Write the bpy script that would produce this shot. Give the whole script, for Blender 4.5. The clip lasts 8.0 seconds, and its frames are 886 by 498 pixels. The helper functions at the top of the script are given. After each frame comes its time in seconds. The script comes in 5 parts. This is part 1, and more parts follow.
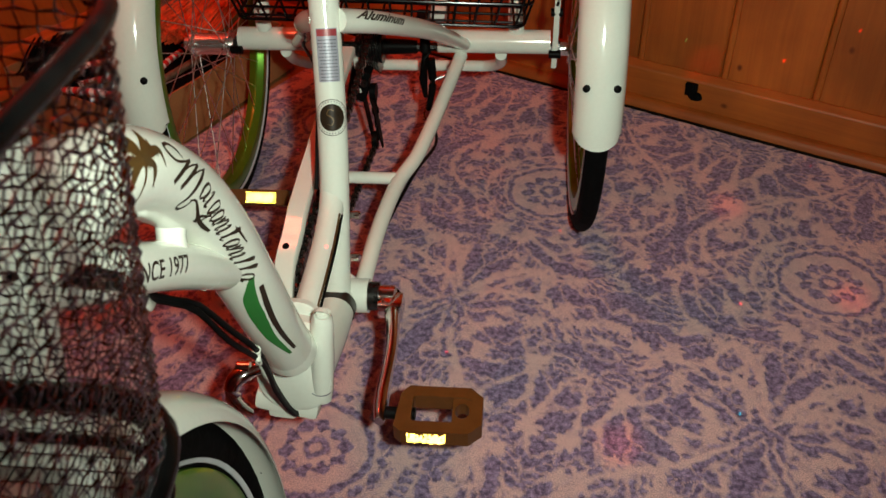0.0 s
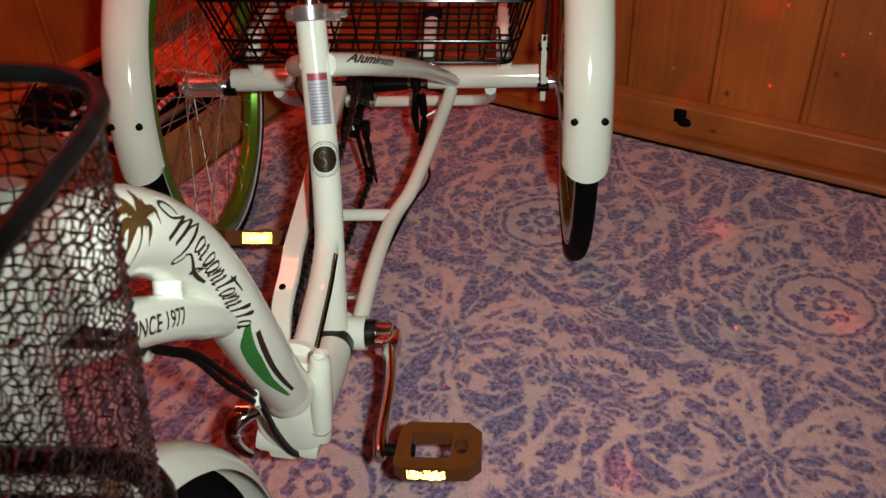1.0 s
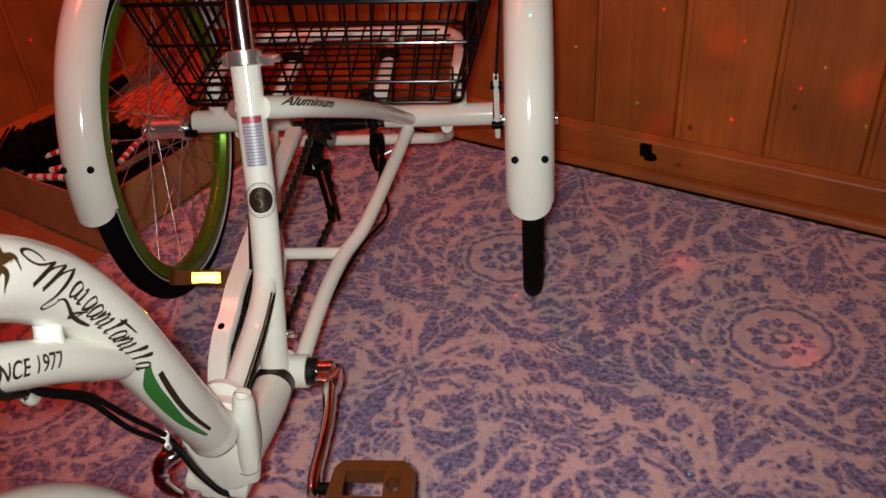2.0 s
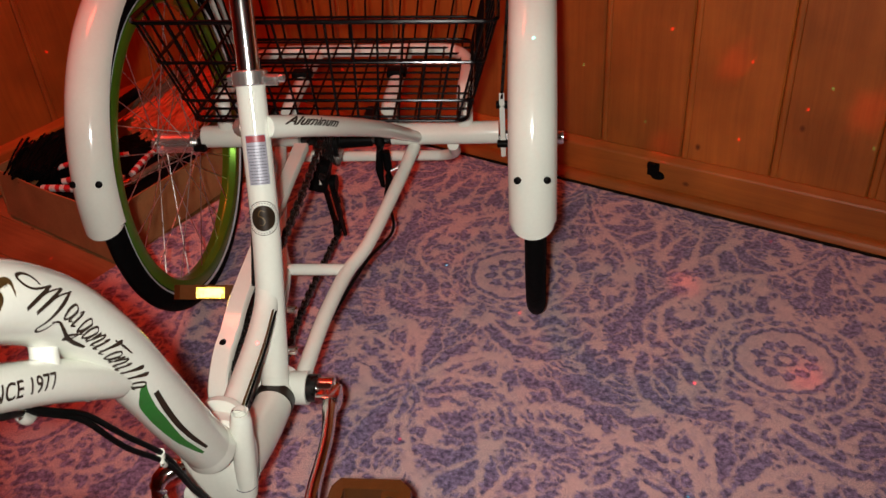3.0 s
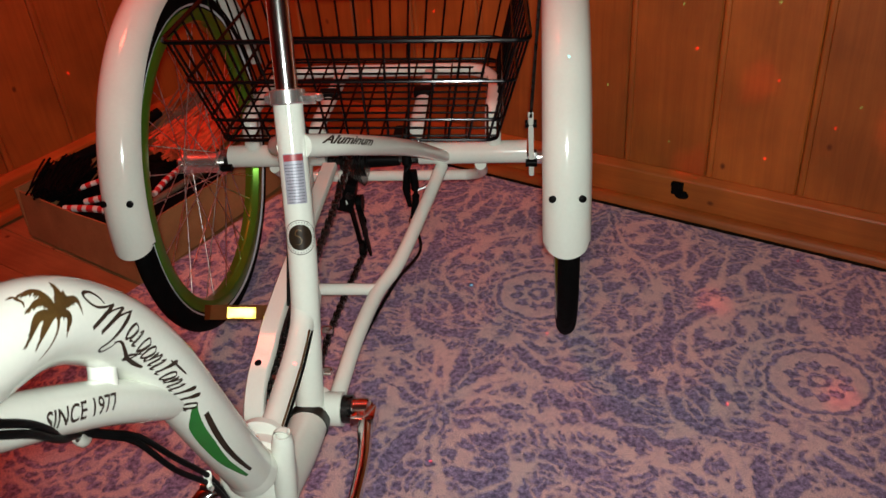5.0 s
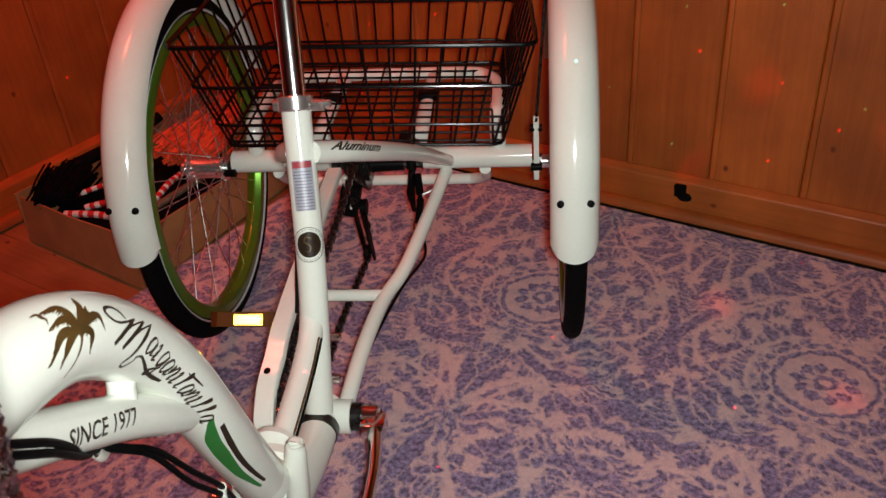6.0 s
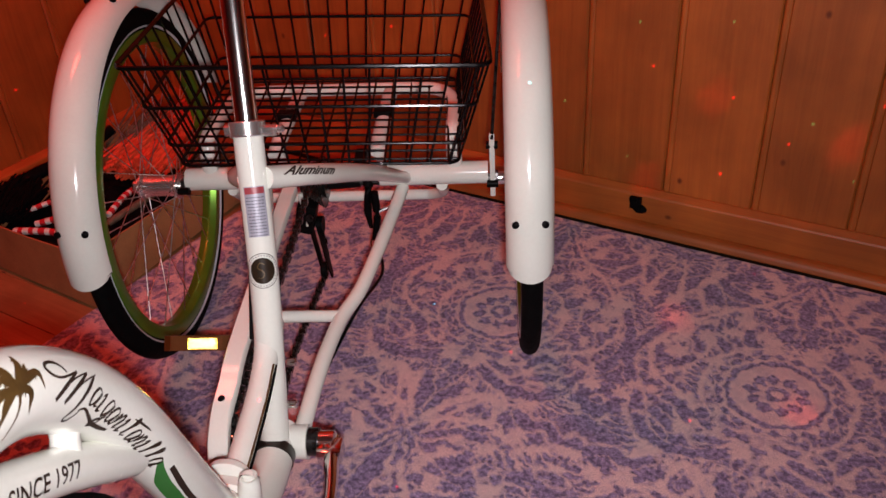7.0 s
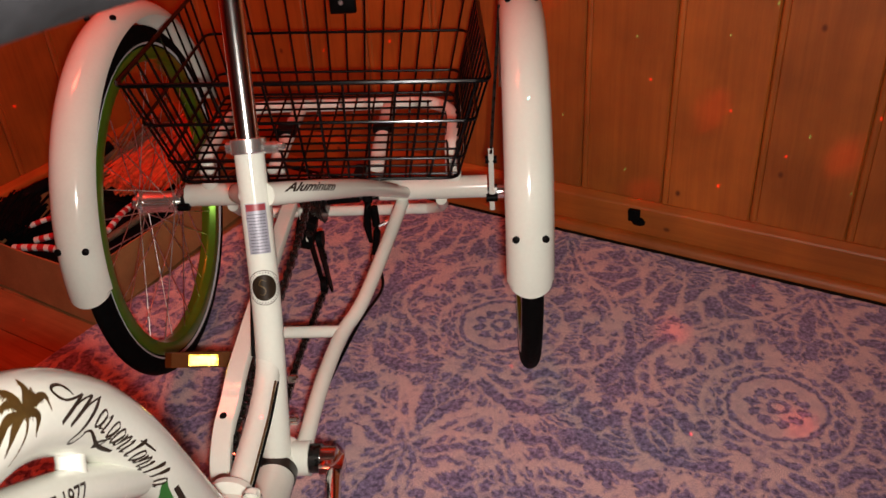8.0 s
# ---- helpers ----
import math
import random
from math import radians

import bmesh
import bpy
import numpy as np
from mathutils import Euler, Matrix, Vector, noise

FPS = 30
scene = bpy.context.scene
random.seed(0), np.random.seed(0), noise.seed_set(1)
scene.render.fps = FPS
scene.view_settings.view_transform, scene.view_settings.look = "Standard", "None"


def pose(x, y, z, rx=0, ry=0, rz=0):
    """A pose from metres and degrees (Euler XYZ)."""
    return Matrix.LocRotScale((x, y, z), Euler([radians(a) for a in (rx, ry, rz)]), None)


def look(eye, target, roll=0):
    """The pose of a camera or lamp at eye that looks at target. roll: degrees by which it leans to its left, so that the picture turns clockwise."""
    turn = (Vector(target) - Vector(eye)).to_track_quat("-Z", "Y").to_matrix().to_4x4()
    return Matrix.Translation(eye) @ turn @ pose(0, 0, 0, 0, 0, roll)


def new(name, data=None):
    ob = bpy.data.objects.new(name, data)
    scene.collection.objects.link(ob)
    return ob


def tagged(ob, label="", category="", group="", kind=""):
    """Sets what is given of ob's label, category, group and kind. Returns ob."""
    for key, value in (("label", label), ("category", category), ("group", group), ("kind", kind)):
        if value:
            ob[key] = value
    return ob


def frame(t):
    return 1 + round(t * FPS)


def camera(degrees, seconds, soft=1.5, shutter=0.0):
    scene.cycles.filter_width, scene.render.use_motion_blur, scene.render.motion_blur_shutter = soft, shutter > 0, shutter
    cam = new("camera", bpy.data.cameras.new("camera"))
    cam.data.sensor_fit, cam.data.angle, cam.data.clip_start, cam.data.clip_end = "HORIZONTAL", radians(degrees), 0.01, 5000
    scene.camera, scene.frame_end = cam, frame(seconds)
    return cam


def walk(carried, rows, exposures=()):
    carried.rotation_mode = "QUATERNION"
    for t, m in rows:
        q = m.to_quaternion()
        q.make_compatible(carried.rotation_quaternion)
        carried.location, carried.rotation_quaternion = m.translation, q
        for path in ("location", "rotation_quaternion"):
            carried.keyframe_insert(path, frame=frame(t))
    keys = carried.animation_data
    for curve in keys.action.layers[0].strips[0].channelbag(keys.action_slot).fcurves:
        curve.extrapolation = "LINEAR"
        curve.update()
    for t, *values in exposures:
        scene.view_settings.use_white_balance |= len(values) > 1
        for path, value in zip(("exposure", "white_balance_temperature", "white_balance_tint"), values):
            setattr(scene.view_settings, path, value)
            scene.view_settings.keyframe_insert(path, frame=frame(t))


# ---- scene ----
cam = camera(55.6, 8.0)
cam.data.dof.use_dof, cam.data.dof.focus_distance, cam.data.dof.aperture_fstop = True, 1.42, 27.0
PATH = [
    (0, (0.228, -1.355, 0.97), (0.06, 0.186, -0.294), -2.0),
    (0.5, (0.239, -1.353, 0.983), (0.053, 0.2, -0.264), -3.3),
    (1, (0.235, -1.357, 0.988), (0.068, 0.223, -0.228), -3.6),
    (1.5, (0.266, -1.353, 0.983), (0.087, 0.246, -0.205), -4.5),
    (2, (0.332, -1.356, 0.994), (0.137, 0.268, -0.156), -4.7),
    (2.2, (0.32, -1.346, 1.012), (0.168, 0.268, -0.16), -3.5),
    (3.5, (0.365, -1.356, 1.005), (0.092, 0.294, -0.092), -5.2),
    (4, (0.35, -1.352, 1.006), (0.076, 0.302, -0.083), -5.4),
    (4.5, (0.339, -1.351, 1.007), (0.086, 0.31, -0.077), -5.1),
    (5, (0.306, -1.35, 1.003), (0.069, 0.312, -0.084), -4.7),
    (6.3, (0.287, -1.337, 1.015), (0.073, 0.328, -0.073), -4.9),
    (6.5, (0.29, -1.331, 1.025), (0.098, 0.334, -0.066), -4.6),
    (7, (0.297, -1.326, 1.033), (0.161, 0.343, -0.06), -3.7),
    (7.5, (0.294, -1.326, 1.039), (0.164, 0.348, -0.048), -3.7),
    (8, (0.292, -1.325, 1.039), (0.164, 0.359, -0.032), -3.9),
]
BALANCE = [(0, -0.08, 6750, 4), (1, -0.08, 6600, 13), (2, -0.11, 6700, 27), (3.5, 0.0, 6950, 23), (4.5, 0.0, 6700, 18), (5, 0.0, 6400, 16), (6.5, 0.0, 6450, 28), (7, 0.0, 6550, 40), (7.5, 0.0, 6800, 40), (8, 0.0, 7200, 31)]
walk(cam, [(t, look(eye, target, roll)) for t, eye, target, roll in PATH], BALANCE)

# ---- light ----
world = bpy.data.worlds.new("world")
world.use_nodes = True
world.node_tree.nodes["Background"].inputs[0].default_value = (0.05, 0.008, 0.005, 1)
world.node_tree.nodes["Background"].inputs[1].default_value = 0.2
scene.world = world


def lamp(name, kind, place, watts, colour, size=0.02, target=None, cone=90):
    data = bpy.data.lights.new(name, kind)
    data.energy, data.color = watts, colour
    if kind == "AREA":
        data.shape, data.size = "DISK", size
    else:
        data.shadow_soft_size = size
    if kind == "SPOT":
        data.spot_size, data.spot_blend = radians(cone), 1.0
    ob = new(name, data)
    ob.matrix_world = look(place, target) if target else Matrix.Translation(place)
    return ob


lamp("torch", "SPOT", (0.314, -1.376, 1.031), 57.0, (0.90, 1.0, 0.90), 0.018, (0.30, 0.47, 0.15), 103)
lamp("red_room_lamp", "AREA", (-0.60, -0.15, 2.10), 23.0, (1.0, 0.085, 0.042), 0.5, (-1.00, 0.62, 1.50))


# ---- materials ----
def material(name, base, rough=0.5, metal=0.0, vary=0.12, scale=30.0, bump=0.0, coat=0.0, stretch=(1, 1, 1), dark=None, shine=0.5, fine=220.0):
    """Principled surface with two scales of variation in colour and gloss, and fine relief."""
    m = bpy.data.materials.new(name)
    m.use_nodes = True
    nt = m.node_tree
    bsdf = nt.nodes["Principled BSDF"]
    tex = nt.nodes.new("ShaderNodeTexCoord")
    mapping = nt.nodes.new("ShaderNodeMapping")
    mapping.inputs["Scale"].default_value = stretch
    nt.links.new(tex.outputs["Object"], mapping.inputs["Vector"])
    big = nt.nodes.new("ShaderNodeTexNoise")
    big.inputs["Scale"].default_value, big.inputs["Detail"].default_value = scale, 5
    small = nt.nodes.new("ShaderNodeTexNoise")
    small.inputs["Scale"].default_value, small.inputs["Detail"].default_value = fine, 3
    nt.links.new(mapping.outputs[0], big.inputs["Vector"])
    nt.links.new(mapping.outputs[0], small.inputs["Vector"])
    mix = nt.nodes.new("ShaderNodeMix")
    mix.data_type = "RGBA"
    low = dark or tuple(c * (1 - 2.2 * vary) for c in base)
    high = tuple(min(1, c * (1 + 0.8 * vary)) for c in base)
    mix.inputs["A"].default_value, mix.inputs["B"].default_value = (*low, 1), (*high, 1)
    add = nt.nodes.new("ShaderNodeMath")
    add.operation = "MULTIPLY_ADD"
    nt.links.new(small.outputs["Fac"], add.inputs[0])
    add.inputs[1].default_value = 0.35
    nt.links.new(big.outputs["Fac"], add.inputs[2])
    ramp = nt.nodes.new("ShaderNodeMapRange")
    ramp.inputs["From Min"].default_value, ramp.inputs["From Max"].default_value = 0.45, 0.9
    nt.links.new(add.outputs[0], ramp.inputs["Value"])
    nt.links.new(ramp.outputs[0], mix.inputs["Factor"])
    nt.links.new(mix.outputs["Result"], bsdf.inputs["Base Color"])
    gloss = nt.nodes.new("ShaderNodeMapRange")
    gloss.inputs["To Min"].default_value, gloss.inputs["To Max"].default_value = max(0.02, rough * 0.8), min(1, rough * 1.25)
    nt.links.new(big.outputs["Fac"], gloss.inputs["Value"])
    nt.links.new(gloss.outputs[0], bsdf.inputs["Roughness"])
    bsdf.inputs["Metallic"].default_value = metal
    bsdf.inputs["Coat Weight"].default_value = coat
    bsdf.inputs["Coat Roughness"].default_value = 0.06
    bsdf.inputs["Specular IOR Level"].default_value = shine
    if bump:
        relief = nt.nodes.new("ShaderNodeBump")
        relief.inputs["Strength"].default_value = bump
        relief.inputs["Distance"].default_value = 0.002
        nt.links.new(add.outputs[0], relief.inputs["Height"])
        nt.links.new(relief.outputs[0], bsdf.inputs["Normal"])
    return m


def wood(name, base, dark, knots=True, rough=0.5):
    """Varnished pine: grain along local z, a tone of its own for each board, knots."""
    m = bpy.data.materials.new(name)
    m.use_nodes = True
    nt = m.node_tree
    link, node = nt.links.new, nt.nodes.new
    bsdf = nt.nodes["Principled BSDF"]
    tex, info = node("ShaderNodeTexCoord"), node("ShaderNodeObjectInfo")
    shift = node("ShaderNodeVectorMath")
    shift.operation = "MULTIPLY_ADD"
    link(info.outputs["Random"], shift.inputs[0])
    shift.inputs[1].default_value = (7.0, 3.0, 11.0)
    link(tex.outputs["Object"], shift.inputs[2])
    warp = node("ShaderNodeTexNoise")
    warp.inputs["Scale"].default_value = 2.2
    link(shift.outputs[0], warp.inputs["Vector"])
    bend = node("ShaderNodeVectorMath")
    bend.operation = "MULTIPLY_ADD"
    link(warp.outputs["Color"], bend.inputs[0])
    bend.inputs[1].default_value = (0.05, 0.05, 0.05)
    link(shift.outputs[0], bend.inputs[2])
    squeeze = node("ShaderNodeMapping")
    squeeze.inputs["Scale"].default_value = (1.0, 1.0, 0.020)
    link(bend.outputs[0], squeeze.inputs["Vector"])
    grain = node("ShaderNodeTexNoise")
    grain.inputs["Scale"].default_value, grain.inputs["Detail"].default_value, grain.inputs["Roughness"].default_value = 95.0, 9, 0.68
    link(squeeze.outputs[0], grain.inputs["Vector"])
    mix = node("ShaderNodeMix")
    mix.data_type = "RGBA"
    mix.inputs["A"].default_value, mix.inputs["B"].default_value = (*dark, 1), (*base, 1)
    fit = node("ShaderNodeMapRange")
    fit.inputs["From Min"].default_value, fit.inputs["From Max"].default_value = 0.10, 0.74
    link(grain.outputs["Fac"], fit.inputs["Value"])
    link(fit.outputs[0], mix.inputs["Factor"])
    tone = node("ShaderNodeMapRange")
    tone.inputs["To Min"].default_value, tone.inputs["To Max"].default_value = 0.78, 1.15
    link(info.outputs["Random"], tone.inputs["Value"])
    hue = node("ShaderNodeHueSaturation")
    link(tone.outputs[0], hue.inputs["Value"])
    link(mix.outputs["Result"], hue.inputs["Color"])
    blot = node("ShaderNodeTexNoise")
    blot.inputs["Scale"].default_value, blot.inputs["Detail"].default_value = 7.0, 5
    link(shift.outputs[0], blot.inputs["Vector"])
    patch = node("ShaderNodeMapRange")
    patch.inputs["From Min"].default_value, patch.inputs["From Max"].default_value = 0.35, 0.7
    patch.inputs["To Min"].default_value, patch.inputs["To Max"].default_value = 0.75, 1.14
    link(blot.outputs["Fac"], patch.inputs["Value"])
    hue2 = node("ShaderNodeHueSaturation")
    link(patch.outputs[0], hue2.inputs["Value"])
    link(hue.outputs[0], hue2.inputs["Color"])
    last = hue2.outputs[0]
    if knots:
        apart, face = node("ShaderNodeSeparateXYZ"), node("ShaderNodeCombineXYZ")
        link(shift.outputs[0], apart.inputs[0])
        link(apart.outputs["X"], face.inputs["X"])
        link(apart.outputs["Z"], face.inputs["Y"])
        flat = node("ShaderNodeMapping")
        flat.inputs["Scale"].default_value = (4.2, 3.1, 1.0)
        link(face.outputs[0], flat.inputs["Vector"])
        cell = node("ShaderNodeTexVoronoi")
        cell.voronoi_dimensions = "2D"
        cell.inputs["Scale"].default_value = 1.0
        link(flat.outputs[0], cell.inputs["Vector"])
        spot = node("ShaderNodeMapRange")
        spot.inputs["From Min"].default_value, spot.inputs["From Max"].default_value = 0.010, 0.030
        link(cell.outputs["Distance"], spot.inputs["Value"])
        knot = node("ShaderNodeMix")
        knot.data_type = "RGBA"
        knot.inputs["A"].default_value = (dark[0] * 0.5, dark[1] * 0.42, dark[2] * 0.4, 1)
        link(spot.outputs[0], knot.inputs["Factor"])
        link(last, knot.inputs["B"])
        last = knot.outputs["Result"]
    link(last, bsdf.inputs["Base Color"])
    bsdf.inputs["Roughness"].default_value = rough
    bsdf.inputs["Specular IOR Level"].default_value = 0.35
    relief = node("ShaderNodeBump")
    relief.inputs["Strength"].default_value, relief.inputs["Distance"].default_value = 0.25, 0.002
    link(grain.outputs["Fac"], relief.inputs["Height"])
    link(relief.outputs[0], bsdf.inputs["Normal"])
    return m


WHITE = material("white_enamel", (0.72, 0.735, 0.66), 0.14, 0, 0.03, 9, 0.0, 0.3)
BLACK = material("black_plastic", (0.004, 0.0038, 0.0038), 0.42, 0, 0.2, 60, 0.1, shine=0.05)
BLACKWIRE = material("black_coated_wire", (0.003, 0.003, 0.003), 0.16, 0, 0.2, 90, shine=0.25)
MESHWIRE = material("shiny_black_mesh", (0.46, 0.46, 0.49), 0.085, 1.0, 0.3, 150)
SPOKESTEEL = material("spoke_steel", (0.78, 0.75, 0.72), 0.28, 1.0, 0.1, 90)
HUBMETAL = material("polished_hub", (0.86, 0.84, 0.81), 0.20, 0.9, 0.06, 30)
STEEL = material("dark_steel", (0.045, 0.042, 0.04), 0.28, 0.8, 0.3, 120, 0.2)
CHAINSTEEL = material("oily_chain_steel", (0.05, 0.045, 0.04), 0.26, 0.7, 0.4, 160)
POSTCHROME = material("seat_post_chrome", (0.90, 0.88, 0.86), 0.155, 1.0, 0.05, 25)
CHROME = material("chrome", (0.82, 0.80, 0.78), 0.12, 1.0, 0.05, 25)
ALLOY = material("brushed_alloy", (0.82, 0.82, 0.83), 0.22, 0.9, 0.08, 60, 0.1)
BANDFILM = material("worn_black_film", (0.016, 0.012, 0.009), 0.30, 0, 0.5, 40, 0.1, shine=0.5)
RUBBER = material("tyre_rubber", (0.0035, 0.0033, 0.0033), 0.7, 0, 0.25, 80, 0.3, shine=0.05)
GREEN = material("green_painted_rim", (0.115, 0.30, 0.020), 0.31, 0.6, 0.08, 18, 0.0, 0.6)
STRIPE = material("reflective_tyre_line", (0.62, 0.64, 0.66), 0.35, 0.0, 0.06, 60)
GREENINK = material("green_decal", (0.02, 0.17, 0.03), 0.4, 0, 0.08, 40)
INK = material("dark_brown_decal", (0.028, 0.017, 0.010), 0.4, 0, 0.15, 60, shine=0.15)
BROWNINK = material("bronze_decal", (0.105, 0.058, 0.015), 0.35, 0.3, 0.2, 60)
SILVER = material("silver_label", (0.36, 0.36, 0.42), 0.45, 0.15, 0.08, 90)
REDINK = material("red_label_band", (0.36, 0.05, 0.06), 0.4, 0, 0.1, 50)
GREYINK = material("grey_label_print", (0.12, 0.11, 0.14), 0.5, 0, 0.1, 50)
BROWNPLASTIC = material("amber_brown_plastic", (0.11, 0.036, 0.008), 0.36, 0, 0.08, 70, 0.1, shine=0.3)
AMBER = material("amber_reflector", (1.0, 0.62, 0.075), 0.32, 1.0, 0.04, 200)
CARD = material("brown_cardboard", (0.40, 0.175, 0.068), 0.85, 0, 0.12, 12, 0.15, shine=0.2)
CLOTH = material("black_cloth", (0.0035, 0.0032, 0.0036), 1.0, 0, 0.3, 60, 0.5, shine=0.08)
REDCLOTH = material("red_stripe_cloth", (0.55, 0.02, 0.02), 0.85, 0, 0.1, 60, 0.3)
WHITECLOTH = material("white_stripe_cloth", (0.75, 0.72, 0.68), 0.85, 0, 0.08, 60, 0.3)
STRAW = material("orange_red_straw", (0.90, 0.115, 0.035), 0.55, 0, 0.25, 40, 0.2)
TWIG = material("dry_twig", (0.16, 0.10, 0.06), 0.8, 0, 0.3, 60, 0.3)
COPPER = material("copper_metal", (0.65, 0.25, 0.13), 0.2, 1.0, 0.1, 60)
GRIPRUBBER = material("dark_grey_grip_rubber", (0.006, 0.006, 0.007), 0.75, 0, 0.2, 60, 0.3, shine=0.1)
PLASTER = material("dim_ceiling_paint", (0.5, 0.42, 0.36), 0.8, 0, 0.06, 4, 0.1)
PINE = wood("varnished_pine", (0.445, 0.112, 0.016), (0.27, 0.058, 0.008))
PINEFLOOR = wood("worn_pine_floor", (0.40, 0.19, 0.07), (0.22, 0.085, 0.03), True, 0.55)


# ---- mesh helpers ----
def smooth_path(points, step=0.012):
    """Catmull-Rom curve through the points."""
    p = [np.array(q, float) for q in points]
    if len(p) == 2:
        return np.array(p)
    p = [2 * p[0] - p[1]] + p + [2 * p[-1] - p[-2]]
    out = []
    for i in range(1, len(p) - 2):
        n = max(2, int(np.linalg.norm(p[i + 1] - p[i]) / step))
        for k in range(n):
            t = k / n
            a, b, c, d = p[i - 1:i + 3]
            out.append(0.5 * (2 * b + (c - a) * t + (2 * a - 5 * b + 4 * c - d) * t * t + (3 * b - a - 3 * c + d) * t ** 3))
    out.append(p[-2])
    return np.array(out)


def frames(path, up=(0, 0, 1)):
    """Tangent, side and top direction along a path."""
    tan = np.gradient(path, axis=0)
    tan /= np.linalg.norm(tan, axis=1)[:, None]
    side = np.cross(tan, np.array(up, float))
    weak = np.linalg.norm(side, axis=1) < 1e-3
    side[weak] = np.cross(tan[weak], np.array((0.0, 1.0, 0.0)))
    side /= np.linalg.norm(side, axis=1)[:, None]
    return tan, side, np.cross(side, tan)


def sweep(points, radius, n=14, step=0.012, up=(0, 0, 1), flat=1.0, caps=True, raw=False):
    """A round or oval tube along a path. radius: one number or one for each given point."""
    path = np.array(points, float) if raw else smooth_path(points, step)
    if np.ndim(radius):
        r = np.interp(np.linspace(0, 1, len(path)), np.linspace(0, 1, len(radius)), radius)
    else:
        r = np.full(len(path), float(radius))
    tan, side, top = frames(path, up)
    ang = np.linspace(0, 2 * np.pi, n, endpoint=False)
    ring = np.cos(ang)[None, :, None] * side[:, None, :] + flat * np.sin(ang)[None, :, None] * top[:, None, :]
    verts = (path[:, None, :] + r[:, None, None] * ring).reshape(-1, 3)
    faces = []
    for i in range(len(path) - 1):
        for k in range(n):
            a, b = i * n + k, i * n + (k + 1) % n
            faces.append((a, b, b + n, a + n))
    if caps:
        faces.append(tuple(range(n - 1, -1, -1)))
        faces.append(tuple(range((len(path) - 1) * n, len(path) * n)))
    return verts.tolist(), faces


def lathe(profile, centre, axis="x", n=48, closed=False):
    """Turns a profile of (along the axis, radius) round an axis through centre."""
    ang = np.linspace(0, 2 * np.pi, n, endpoint=False)
    verts, faces, m = [], [], len(profile)
    for a in ang:
        c, s = math.cos(a), math.sin(a)
        for x, r in profile:
            v = {"x": (x, r * c, r * s), "y": (r * c, x, r * s), "z": (r * c, r * s, x)}[axis]
            verts.append((centre[0] + v[0], centre[1] + v[1], centre[2] + v[2]))
    for i in range(n):
        j = (i + 1) % n
        for k in range(m if closed else m - 1):
            l = (k + 1) % m
            faces.append((i * m + k, i * m + l, j * m + l, j * m + k))
    if not closed:
        faces.append(tuple(i * m for i in range(n)))
        faces.append(tuple(i * m + m - 1 for i in range(n - 1, -1, -1)))
    return verts, faces


def box(size, place=(0, 0, 0), turn=None, bevel=0.0):
    """A box with its edges rounded off; turn: a 3x3 matrix."""
    bm = bmesh.new()
    bmesh.ops.create_cube(bm, size=1)
    for v in bm.verts:
        v.co = Vector((v.co.x * size[0], v.co.y * size[1], v.co.z * size[2]))
    if bevel:
        bmesh.ops.bevel(bm, geom=bm.edges[:], offset=bevel, segments=2, affect="EDGES", profile=0.6)
    bm.verts.index_update()
    m = turn or Matrix.Identity(3)
    verts = [tuple(m @ v.co + Vector(place)) for v in bm.verts]
    faces = [tuple(v.index for v in f.verts) for f in bm.faces]
    bm.free()
    return verts, faces


def rod(a, b, radius, n=8):
    return sweep([a, b], radius, n)


def joined(*pieces):
    verts, faces = [], []
    for v, f in pieces:
        k = len(verts)
        verts += list(v)
        faces += [tuple(i + k for i in q) for q in f]
    return verts, faces


def part(name, shape, mat, parent=None, label="", soft=True, place=None):
    """One mesh object from (verts, faces), under a thing or a part."""
    mesh = shape if isinstance(shape, bpy.types.Mesh) else bpy.data.meshes.new(name)
    if mesh is not shape:
        mesh.from_pydata([tuple(v) for v in shape[0]], [], shape[1])
        bm = bmesh.new()
        bm.from_mesh(mesh)
        bmesh.ops.recalc_face_normals(bm, faces=bm.faces)
        bm.to_mesh(mesh)
        bm.free()
        if soft:
            mesh.shade_smooth()
            mesh.set_sharp_from_angle(angle=radians(42))
        mesh.materials.append(mat)
    ob = new(name, mesh)
    if parent:
        ob.parent = parent
    if place is not None:
        ob.matrix_local = place
    if label:
        tagged(ob, label)
    return ob


def thing(name, label, category, place=(0, 0, 0), group="", kind=""):
    ob = new(name)
    ob.location = place
    ob.empty_display_size = 0.05
    return tagged(ob, label, category, group, kind)


# ---- the room ----
ALONG = Vector((0.8848, -0.4660, 0))        # along the panelled wall
INTO = Vector((-0.4660, -0.8848, 0))        # from that wall into the room
KEY = Vector((0.490, 0.408, 0))             # foot of one board joint of that wall
BOARD = 0.1895


def at_wall(u, v, z=0.0):
    return KEY + ALONG * u + INTO * v + Vector((0, 0, z))


UP = Vector((0, 0, 1))
WALLTURN = Matrix((-ALONG, INTO, UP)).transposed()
SIDETURN = Matrix((INTO, ALONG, UP)).transposed()
LAYTURN = Matrix((INTO, UP, -ALONG)).transposed()

HIGH = 2.4


